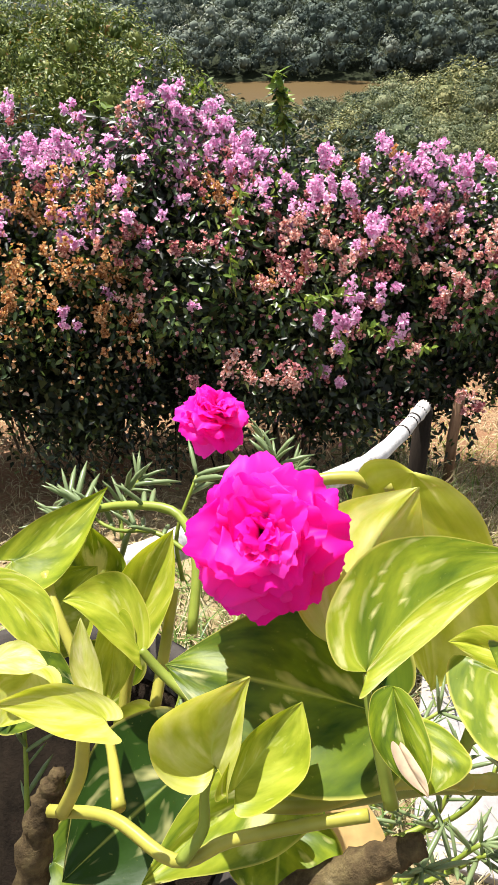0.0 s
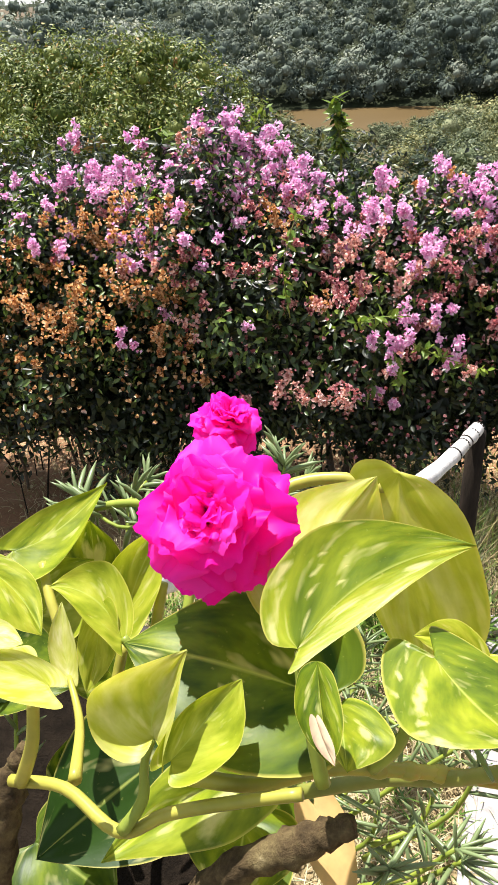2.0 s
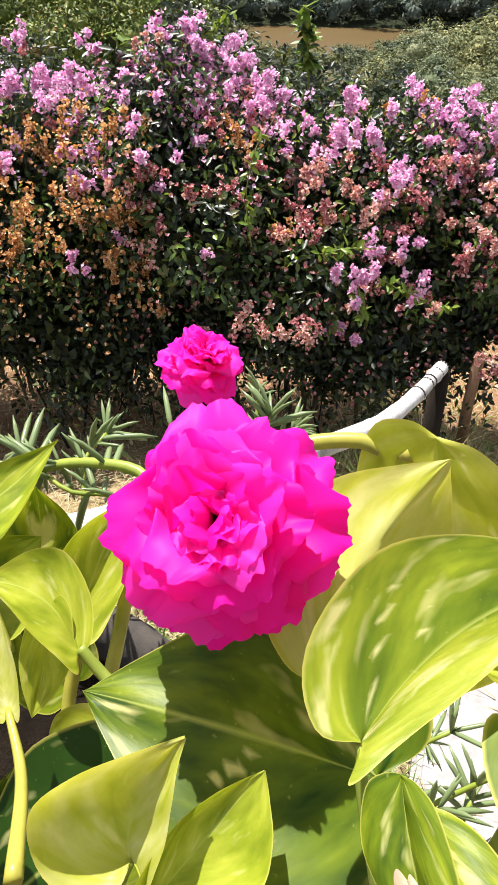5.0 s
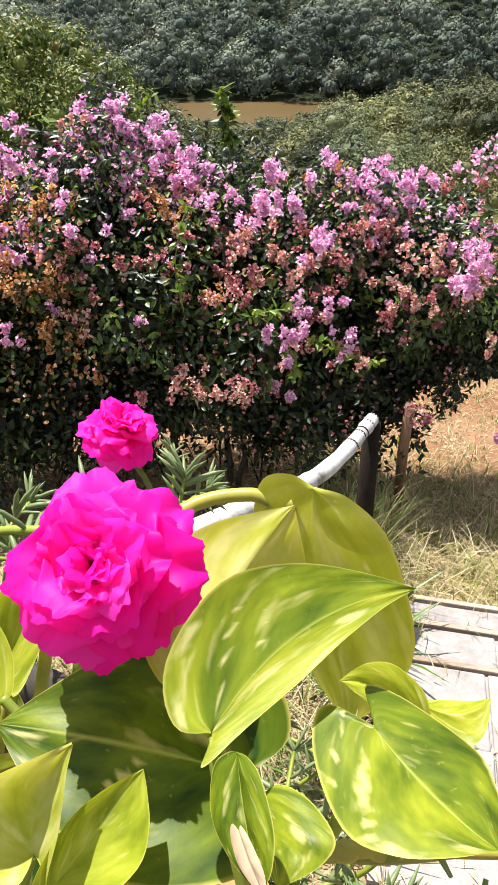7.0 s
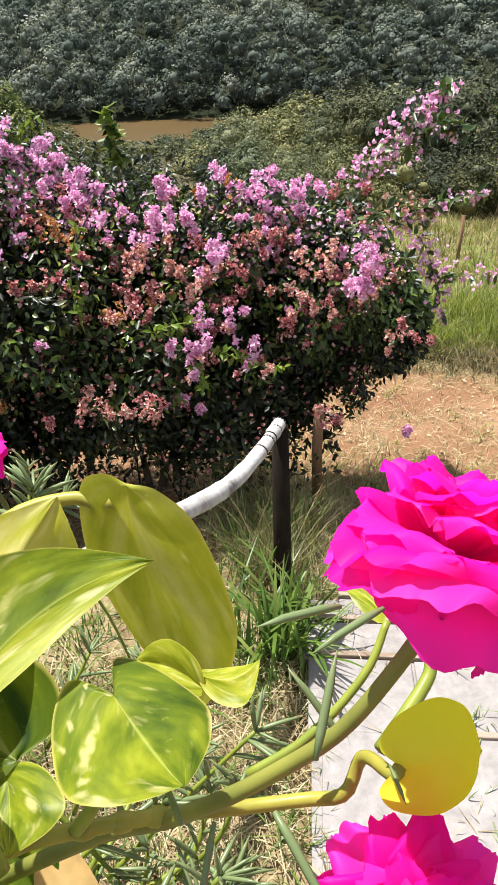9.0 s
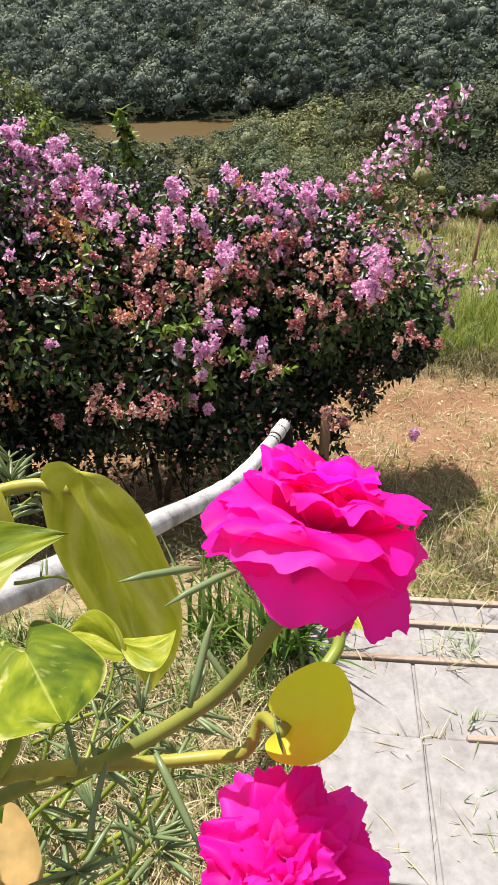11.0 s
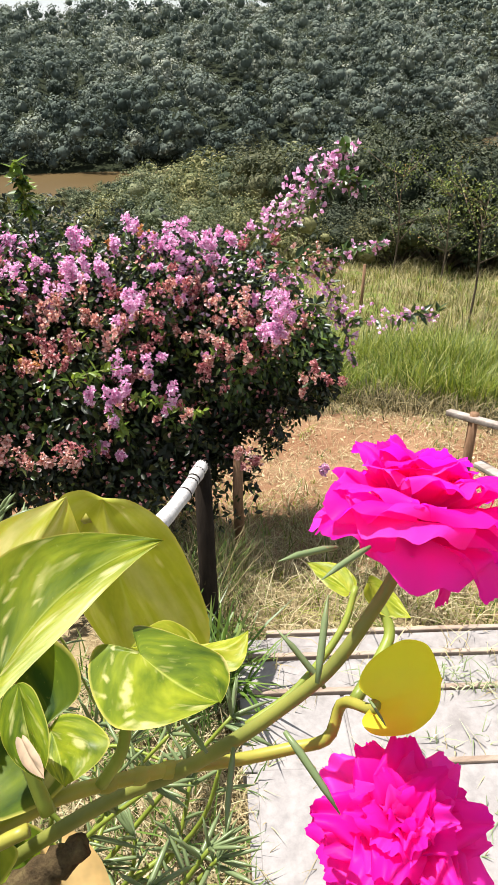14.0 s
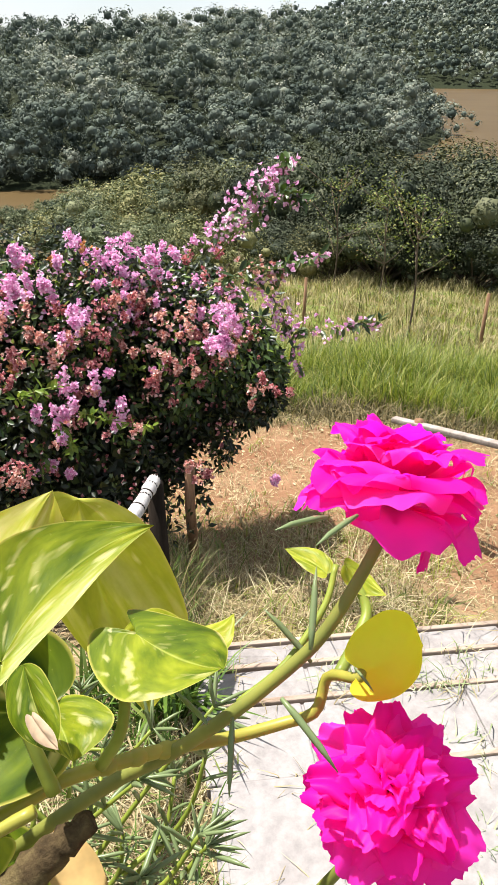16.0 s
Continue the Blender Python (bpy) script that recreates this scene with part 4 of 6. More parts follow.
def hedge_points(n, t_range, depth, xr=(-2.7, 1.7), thin=0.0):
    """Points near the front of the hedge, up to depth metres in, and the way they face."""
    x, t = rng.uniform(*xr, n), rng.uniform(*t_range, n)
    _, _, bot, top = hedge_front(x, np.zeros(n))
    z = bot + t * (top - bot)
    y, t, _, _ = hedge_front(x, z)
    y = y + depth * rng.random(n) ** 1.2 * np.interp(x, [0.2, 0.8, 1.6], [1.0, 0.6, 0.35])
    o = unit(np.stack([0.1 * rng.normal(size=n), -np.sqrt(np.clip(1.05 - t, 0, 1)), t ** 2 * 1.2], -1))
    return np.stack([x, y, z], -1), o


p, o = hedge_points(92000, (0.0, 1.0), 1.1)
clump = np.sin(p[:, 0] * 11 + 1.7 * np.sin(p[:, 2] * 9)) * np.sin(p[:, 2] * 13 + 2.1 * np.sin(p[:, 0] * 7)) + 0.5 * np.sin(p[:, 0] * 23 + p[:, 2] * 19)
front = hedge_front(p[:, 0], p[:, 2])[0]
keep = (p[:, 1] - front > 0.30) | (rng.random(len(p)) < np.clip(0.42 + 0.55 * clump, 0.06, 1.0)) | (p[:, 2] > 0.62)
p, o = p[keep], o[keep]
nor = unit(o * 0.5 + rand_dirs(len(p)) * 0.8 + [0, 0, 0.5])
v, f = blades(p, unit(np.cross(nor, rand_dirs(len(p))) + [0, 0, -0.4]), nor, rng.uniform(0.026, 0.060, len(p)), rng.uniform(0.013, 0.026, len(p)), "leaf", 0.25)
link("foliage", raw_mesh("foliage", v, f), M_SHADED_HEDGE, hedge, "leaves with shade in their dark green")["kind"] = "stuff"
# extra inner leaves, added to close the gaps and block light
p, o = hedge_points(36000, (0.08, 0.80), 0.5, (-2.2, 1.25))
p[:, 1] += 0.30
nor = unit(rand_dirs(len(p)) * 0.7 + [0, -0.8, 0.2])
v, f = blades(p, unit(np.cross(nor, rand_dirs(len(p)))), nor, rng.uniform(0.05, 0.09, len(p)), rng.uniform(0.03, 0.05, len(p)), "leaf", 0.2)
link("foliage", raw_mesh("foliage", v, f), M_SHADED_HEDGE, hedge, "dense inner leaves with shade in their colour")["kind"] = "stuff"
for i in range(44):
    x = -2.4 + 3.3 * i / 43 + rng.uniform(-0.12, 0.12)
    y0 = HEDGE_Y + rng.uniform(-0.4, 0.3)
    zt = float(np.interp(x, TOP_X, TOP_Z))
    pts = [(x, y0, -1.0)]
    for k in range(1, 5):
        pts.append((x + rng.uniform(-0.08, 0.08) * k, y0 + rng.uniform(-0.10, 0.06) * k, -1.0 + (zt + 0.8) * k / 4))
    bm = bmesh.new()
    tube(bm, smooth_line(pts, 14), list(np.linspace(1.0, 0.25, 14) * rng.uniform(0.008, 0.022)), 6)
    part("stem", bm, M_BARK, hedge)


for i in range(34):
    x = rng.uniform(-2.2, 0.75)
    y0 = HEDGE_Y + rng.uniform(-0.75, 0.1)
    d = np.clip(rng.normal(0, 0.22, 2), -0.3, 0.3)
    pts = [(x, y0, -1.0), (x + d[0] * 0.4, y0 + d[1] * 0.3, -0.62), (x + d[0], y0 + d[1], rng.uniform(-0.25, 0.1))]
    bm = bmesh.new()
    tube(bm, smooth_line(pts, 8), list(np.linspace(1.0, 0.4, 8) * rng.uniform(0.004, 0.011)), 5)
    part("stem", bm, M_BLACK_WOOD, hedge)


for n, tr, big, mat, lab in ((5200, (0.42, 1.0), 0.058, M_MIDLEAF, "green leaves between the flowers"), (1000, (0.6, 1.0), 0.05, M_SHOOT, "light green young leaves"), (420, (0.05, 0.45), 0.040, M_MIDLEAF, "glossy leaves low in the hedge")):
    p, o = hedge_points(n, tr, 0.05)
    nor = unit(o * 0.5 + rand_dirs(len(p)) * 0.8 + [0, 0, 0.5])
    v, f = blades(p, unit(np.cross(nor, rand_dirs(len(p))) + [0, 0, -0.5]), nor, rng.uniform(0.5, 1.0, len(p)) * big, rng.uniform(0.22, 0.45, len(p)) * big, "bract", 0.25)
    link("young_foliage", raw_mesh("young_foliage", v, f), mat, hedge, lab)["kind"] = "stuff"


def bracts(p, out, size=0.030):
    """Florets of three bracts at points p that face out."""
    n = len(p)
    axis = unit(out * 0.8 + 0.7 * rand_dirs(n) + [0, 0, 0.25])
    s0 = unit(np.cross(axis, rand_dirs(n)))
    s1 = np.cross(axis, s0)
    vs, fs, k = [], [], 0
    for j in range(3):
        a = 2.094 * j
        d = s0 * math.cos(a) + s1 * math.sin(a)
        al = unit(d + axis * rng.uniform(0.5, 1.3, (n, 1)))
        sz = size * rng.uniform(0.7, 1.25, n)
        v, f = blades(p, al, unit(axis - d * 0.6), sz, sz * 0.8, "bract", 0.22)
        vs.append(v), fs.append(f + k)
        k += len(v)
    return np.vstack(vs), np.vstack(fs)


def cluster(centre, radius, count, mat, label, size=0.0150, flat=0.8):
    """A loose bunch of florets in uneven smaller bunches that droop from its heart."""
    count = int(count * 1.8)
    c = np.asarray(centre, float)
    k = max(3, int(round(radius / 0.016)))
    sub = c + rng.normal(size=(k, 3)) * radius * np.array([0.62, 0.42, 0.54 * flat]) + [0, 0, 0.1 * radius]
    wt = rng.random(k) + 0.15
    which = rng.choice(k, count, p=wt / wt.sum())
    d = unit(rand_dirs(count) + np.array([0, -0.45, 0.3]))
    spread = 0.011 + 0.15 * radius
    p = sub[which] + d * spread * rng.uniform(0.1, 1.0, (count, 1)) - np.array([0, 0, 1.0]) * (spread * 1.3 * rng.random((count, 1)) ** 2)
    v, f = bracts(p, d, size)
    link("inflorescence", raw_mesh("inflorescence", v, f), mat, hedge, label)["kind"] = "stuff"


def spray(pts, count, leaves, mat=None, label="lilac-pink bracts along an arching shoot", loose=0.026, size=0.0160):
    """An arching shoot with florets and hanging leaves along its outer part."""
    count = int(count * 1.8)
    line = np.array(smooth_line(pts, 30))
    twig(pts, M_MIDLEAF, leaves, 0.062, 0.003)
    i = np.minimum((rng.random(count) ** 0.8 * 26).astype(int) + 4, 29)
    d = unit(rand_dirs(count) + np.array([0, -0.4, 0.1]))
    p = line[i] + rng.normal(0, loose, (count, 3)) * [1, 0.8, 1] * (0.4 + 0.9 * np.sin(i / 29 * 3.1))[:, None] - [0, 0, 0.012]
    v, f = bracts(p, d, size)
    link("inflorescence", raw_mesh("inflorescence", v, f), mat or M_PINK, hedge, label)["kind"] = "stuff"


def twig(pts, mat, leaves=12, size=0.055, r=0.003, bare=3):
    leaves, size = int(leaves * 2.4), size * 0.95
    line = smooth_line(pts, 16)
    bm = bmesh.new()
    tube(bm, line, list(np.linspace(r, r * 0.4, 16)), 5)
    t = part("shoot", bm, M_RSTEM, hedge)
    i = rng.integers(bare, 16, leaves)
    p = np.array(line)[i] + rng.normal(0, 0.004, (leaves, 3))
    al = unit(rand_dirs(leaves) + [0, -0.2, -0.3])
    v, f = blades(p, al, unit(rand_dirs(leaves) * 0.6 + [0, -0.3, 1]), rng.uniform(0.6, 1.2, leaves) * size, rng.uniform(0.24, 0.45, leaves) * size, "bract", 0.2)
    me = raw_mesh("leaves", v, f)
    me.materials.append(mat)
    ob = new("leaves", me)
    ob.parent = t
    ob.location = (0, 0, 0)


PINK_FRONT = [((0.438, 2.76, 0.495), 0.105), ((0.363, 2.76, 0.405), 0.07), ((0.587, 2.78, 0.436), 0.075), ((0.531, 2.8, 0.554), 0.06), ((-0.731, 2.8, 0.454), 0.055),
              ((-0.44, 2.9, 0.884), 0.07), ((0.321, 2.83, 0.194), 0.065), ((0.482, 2.92, 0.753), 0.09), ((0.18, 3.05, 0.89), 0.12), ((0.301, 3.1, 0.901), 0.08),
              ((-0.368, 3.7, 1.118), 0.12), ((-0.45, 3.65, 1.025), 0.12), ((-0.258, 3.6, 0.971), 0.15), ((-0.068, 3.6, 1.009), 0.09), ((-0.903, 3.35, 0.973), 0.12),
              ((-0.732, 3.4, 0.986), 0.09)]
PINK_PEAK = [((-1.095, 3.4, 0.986), 0.10), ((-0.589, 3.7, 1.08), 0.09), ((0.066, 3.5, 0.928), 0.08), ((0.436, 3.2, 0.839), 0.08), ((0.617, 3.4, 0.938), 0.10),
             ((0.78, 3.4, 0.862), 0.11), ((0.347, 3.4, 0.95), 0.08), ((-0.742, 2.95, 0.751), 0.05), ((-1.07, 3, 0.807), 0.08), ((-0.787, 3, 0.855), 0.04),
             ((-0.298, 3.4, 0.899), 0.10), ((0.924, 3.3, 0.862), 0.10), ((1.158, 2.86, 0.695), 0.10), ((1.056, 3.2, 0.99), 0.06), ((0.969, 3.3, 0.924), 0.08),
             ((0.785, 3.3, 0.958), 0.10)]
PINK_END = [((1.113, 2.78, 0.707), 0.075), ((1.080, 2.76, 0.680), 0.05), ((1.15, 2.78, 0.74), 0.045), ((1.149, 2.9, 0.62), 0.05), ((1.378, 2.8, -0.093), 0.018)]
PINK_CREST = [((-0.324, 3.7, 1.193), 0.09), ((-0.449, 3.72, 1.165), 0.07), ((-0.423, 3.62, 0.966), 0.12), ((-0.177, 3.66, 1.087), 0.10), ((-0.312, 3.66, 1.074), 0.12),
              ((-0.186, 3.5, 0.915), 0.12), ((-0.556, 3.62, 1.005), 0.10), ((-0.014, 3.55, 0.955), 0.10), ((-1.015, 3.45, 1.001), 0.09), ((-0.818, 3.7, 1.106), 0.06),
              ((-1.168, 3.7, 1.144), 0.06), ((-0.67, 3.4, 0.962), 0.09), ((-0.064, 3.4, 0.912), 0.10), ((-0.376, 3.4, 0.912), 0.09)]
for c, r in PINK_FRONT + PINK_PEAK + PINK_END + PINK_CREST:
    cluster(c, r, int(26 + 7600 * r * r), M_PINK, "bright lilac-pink bract cluster")
    # fringe below: faded bracts, and dusky rose for the shade there
    if r > 0.055:
        cluster((c[0] + 0.2 * r, c[1] + 0.04, c[2] - 1.0 * r), 0.7 * r, int(10 + 1500 * r * r), M_SALMON if rng.random() < 0.5 else M_SHADED_ROSE, "faded drooping bracts below a pink cluster")
SALMON_FRONT = [((0.563, 2.9, 0.614), 0.06), ((0.812, 2.95, 0.596), 0.07), ((0.957, 2.9, 0.515), 0.07), ((0.69, 2.85, 0.27), 0.035), ((0.018, 2.9, 0.562), 0.055),
                ((0.419, 2.9, 0.638), 0.06), ((-0.106, 2.86, 0.175), 0.05), ((0.148, 2.85, 0.139), 0.06), ((0.071, 2.85, 0.182), 0.10), ((-0.03, 2.85, 0.209), 0.07),
                ((0.197, 2.85, 0.197), 0.06), ((0.183, 2.9, 0.637), 0.09), ((-0.498, 2.85, 0.503), 0.06), ((0.897, 2.9, 0.437), 0.09), ((0.795, 2.9, 0.476), 0.05),
                ((0.182, 3, 0.774), 0.08)]
SALMON_SIDE = [((0.955, 3.05, 0.749), 0.12), ((-0.29, 2.92, 0.726), 0.07), ((-0.237, 2.88, 0.12), 0.06), ((0.664, 3, 0.703), 0.09), ((0.999, 2.9, -0.047), 0.06),
               ((-0.09, 3.4, 0.912), 0.09), ((0.827, 2.9, 0.464), 0.07), ((0.717, 3.1, 0.788), 0.10), ((0.979, 3, 0.572), 0.08), ((1.072, 2.95, 0.517), 0.07),
               ((1.262, 2.85, 0.365), 0.06), ((1.31, 2.85, 0.415), 0.05), ((1.424, 2.85, 0.364), 0.04), ((0.988, 2.85, 0.033), 0.06), ((1.172, 3.1, 0.909), 0.09),
               ((0.183, 2.95, 0.674), 0.09)]
for c, r in SALMON_FRONT + SALMON_SIDE:
    if c[2] < 0.3:    # low bunches moved towards the camera along its line of sight, to catch sun
        c = (c[0] * 0.94, c[1] - 0.17, c[2] + 0.09)
    cluster(c, r, int(16 + 3200 * r * r), M_SALMON if rng.random() < 0.5 else M_SHADED_ROSE, "faded salmon-pink bract cluster")
ORANGE_AT = [((-0.976, 3.1, 0.887), 0.10), ((-0.833, 3, 0.867), 0.10), ((-0.967, 2.95, 0.69), 0.12), ((-0.829, 2.9, 0.558), 0.13), ((-1.082, 2.9, 0.505), 0.12), ((-0.645, 2.9, 0.684), 0.10), ((-0.582, 2.95, 0.811), 0.10), ((-0.662, 2.88, 0.49), 0.06), ((-0.975, 2.9, 0.557), 0.10),
             ((-0.602, 2.88, 0.357), 0.06), ((-0.46, 2.88, 0.247), 0.04), ((-0.73, 3.1, 0.911), 0.10), ((-0.537, 3.1, 0.911), 0.08), ((0.066, 2.95, 0.568), 0.05), ((0.636, 3.35, 0.924), 0.07), ((-0.159, 3.2, 0.887), 0.07), ((-1.382, 3, 0.71), 0.14), ((-1.576, 3.3, 0.876), 0.12),
             ((-1.291, 2.95, 0.55), 0.12), ((0.199, 2.95, 0.586), 0.05), ((-0.106, 3.1, 0.93), 0.07)]
for c, r in ORANGE_AT:
    cluster(c, r * 1.15, int(18 + 3000 * r * r), M_ORANGE, "dried orange bract cluster")
# smaller bunches that cover the crown of the hedge and its faded flanks
for n, tr, xr, rr, mat, lab in ((70, (0.78, 1.0), (-2.5, 1.35), (0.025, 0.06), M_PINK, "bright lilac-pink bract cluster"), (32, (0.66, 0.92), (-0.8, 1.45), (0.025, 0.055), M_SALMON, "faded salmon-pink bract cluster"),
                                (56, (0.48, 0.84), (-2.5, -0.45), (0.03, 0.065), M_ORANGE, "dried orange bract cluster"), (38, (0.6, 0.88), (-0.6, 1.4), (0.02, 0.05), M_SHADED_ROSE, "dusky-rose bract cluster with shade in its colour"),
                                (8, (0.5, 0.75), (-2.4, 1.5), (0.02, 0.04), M_PINK, "bright lilac-pink bract cluster")):
    P, O = hedge_points(n, tr, 0.02, xr)
    for q in P:
        r = rng.uniform(*rr)
        cluster(q, r, int(14 + 4600 * r * r), mat, lab)
# loose bracts between the clusters
for n, sr, xr, mat, lab in ((620, (0.74, 1.0), (-2.6, 1.5), M_PINK, "loose pink bracts"), (220, (0.66, 0.97), (-0.8, 1.5), M_SALMON, "loose faded bracts"), (520, (0.46, 0.88), (-2.6, -0.45), M_ORANGE, "loose dried bracts"),
                            (240, (0.58, 0.9), (-0.7, 1.5), M_SHADED_ROSE, "loose rose bracts"), (60, (0.15, 0.5), (-2.2, 1.5), M_SALMON, "loose faded bracts"),
                            (420, (0.15, 0.60), (-0.6, 1.3), M_SHADED_ROSE, "withered bracts, shade in their colour, caught in the low branches"), (500, (0.3, 0.62), (-2.4, -0.4), M_ORANGE, "loose dried bracts")):
    p, o = hedge_points(n, sr, 0.06 if sr[0] > 0.4 else 0.30, xr)
    v, f = bracts(p, o, 0.017)
    link("bract_scatter", raw_mesh("bract_scatter", v, f), mat, hedge, lab)["kind"] = "stuff"
# shoots that stand out of the hedge
spray([(1.029, 2.95, 0.98), (1.083, 2.75, 1.149), (1.156, 2.6, 1.307), (1.257, 2.5, 1.427)], 120, 26)
spray([(1.08, 2.85, 1.00), (1.162, 2.65, 1.19), (1.25, 2.55, 1.302), (1.328, 2.5, 1.278)], 26, 30)
spray([(1.15, 2.9, 0.83), (1.234, 2.85, 0.87), (1.364, 2.75, 0.974), (1.541, 2.7, 1.023)], 62, 22, loose=0.022)
spray([(1.20, 2.9, 0.70), (1.295, 2.85, 0.734), (1.472, 2.75, 0.675), (1.663, 2.7, 0.697), (1.80, 2.65, 0.71)], 56, 34, loose=0.024)
spray([(1.30, 2.85, 0.84), (1.347, 2.8, 0.821), (1.396, 2.75, 0.681), (1.442, 2.72, 0.503)], 50, 12)
spray([(1.05, 2.9, 0.85), (1.18, 2.85, 0.93), (1.30, 2.8, 0.96), (1.36, 2.78, 0.90)], 34, 22, M_SALMON, "faded bracts along an arching shoot")
twig([(0.177, 3.75, 0.859), (0.165, 3.72, 1.05), (0.133, 3.7, 1.262)], M_SHOOT, 26, 0.075, 0.006, 7)
twig([(0.170, 3.76, 0.90), (0.168, 3.74, 1.06), (0.140, 3.72, 1.20)], M_MIDLEAF, 18, 0.075, 0.004, 6)
twig([(-0.053, 2.85, 0.531), (-0.075, 2.85, 0.75), (-0.030, 2.95, 0.928)], M_SHOOT, 15, 0.05)
twig([(-0.147, 2.82, 0.543), (-0.142, 2.78, 0.68), (-0.23, 2.76, 0.734)], M_SHADED_HEDGE, 30, 0.055)
twig([(0.416, 2.75, 0.474), (0.557, 2.72, 0.413), (0.752, 2.72, 0.349)], M_SHOOT, 22, 0.05)
twig([(0.432, 2.76, 0.57), (0.315, 2.74, 0.577), (0.214, 2.74, 0.552)], M_SHOOT, 16, 0.05)
twig([(0.371, 2.74, 0.428), (0.399, 2.73, 0.355), (0.408, 2.73, 0.302)], M_SHOOT, 14, 0.055)
twig([(-0.471, 2.9, 0.78), (-0.594, 3.3, 0.91), (-0.692, 3.6, 1.097)], M_SHADED_HEDGE, 40, 0.09, 0.005)
twig([(-0.537, 3.2, 0.812), (-0.642, 3.55, 0.981), (-0.687, 3.68, 1.159)], M_SHOOT, 24, 0.06, 0.004)
twig([(-0.377, 3.75, 1.046), (-0.262, 3.75, 1.161), (-0.178, 3.75, 1.235)], M_SHOOT, 16, 0.05)


# ---- planter with pothos and moss roses ----
pot = thing("flower_pot", "flower pot filled with dark soil, both darkened for shade", "flower pot", (-0.10, 0.245, 1.16))
bm = bmesh.new()
prof = [(0.075, 0.0), (0.085, 0.004), (0.118, 0.15), (0.128, 0.155), (0.130, 0.175), (0.122, 0.178), (0.112, 0.165), (0.108, 0.10)]
rings = [[bm.verts.new((-0.10 + r * math.cos(a), 0.245 + r * math.sin(a), 1.16 + z)) for a in (2 * math.pi * i / 40 for i in range(40))] for r, z in prof]
for r0, r1 in zip(rings, rings[1:]):
    for i in range(40):
        bm.faces.new((r0[i], r0[(i + 1) % 40], r1[(i + 1) % 40], r1[i]))
bm.faces.new(rings[0][::-1])
part("body", bm, M_SHADED_POT, pot)
bm = bmesh.new()
bmesh.ops.create_circle(bm, cap_ends=True, segments=40, radius=0.111, matrix=Matrix.Translation((-0.10, 0.245, 1.305)))
bmesh.ops.inset_region(bm, faces=bm.faces[:], thickness=0.04)
bmesh.ops.subdivide_edges(bm, edges=bm.edges[:], cuts=1)
for v in bm.verts:
    v.co.z += rng.uniform(-0.004, 0.006)
part("soil", bm, M_SHADED_SOIL, pot, "dark crumbly potting soil, darkened further for shade")
bm = bmesh.new()
bevel_box(bm, Matrix.Translation((-0.10, 0.245, 0.435)), (0.22, 0.22, 1.45), 0.012)
part("pier", bm, M_PIER, smooth=False)
tagged(bpy.data.objects["pier"], "plain plastered pier that carries the flower pot", "pier", kind="structure")

pothos = thing("pothos_plant", "variegated pothos vine with lime, green and cream heart-shaped leaves", "pot plant", (-0.0292, 0.2466, 1.3384))


def heart_leaf(base, tip, face, width, fold=0.25, curl=0.12, lime=0.3, twist=0.0, material=None, label="", lobe=0.14, wave=0.03, spots=()):
    """A heart-shaped leaf from its notch to its tip, facing roughly along face."""
    base, tip, face = Vector(base), Vector(tip), Vector(face)
    ax = tip - base
    ln = ax.length
    ax.normalize()
    nrm = (face - ax * face.dot(ax)).normalized()
    sd = ax.cross(nrm)
    at = base.lerp(tip, 0.3) + nrm * (curl * ln * 0.46 + fold * width * 0.5)
    mid = base.lerp(tip, 0.5) + nrm * curl * ln * 0.55
    e = sd * width * 0.5
    ob = fold_leaf(base, mid, tip, at - e, at + e + nrm * twist * width, lime, label, lobe, wave=wave, spots=spots)
    if material:
        ob.data.materials[0] = material
    return ob


def stalk(name, pts, r0, r1, material, parent, label="", n=18, sides=8):
    bm = bmesh.new()
    tube(bm, smooth_line(pts, n), list(np.linspace(r0, r1, n)), sides)
    return part(name, bm, material, parent, label)


# about where the camera stands; leaves are turned towards it
CAMERA_SPOT = Vector((0.07, 0.02, 1.715))
UP = Vector((0, 0, 1))


def camera_face(p, up=0.6, right=0.0):
    """A facing between the place of the camera and the sky."""
    return (CAMERA_SPOT - Vector(p)).normalized() + UP * up + Vector((right, 0, 0))


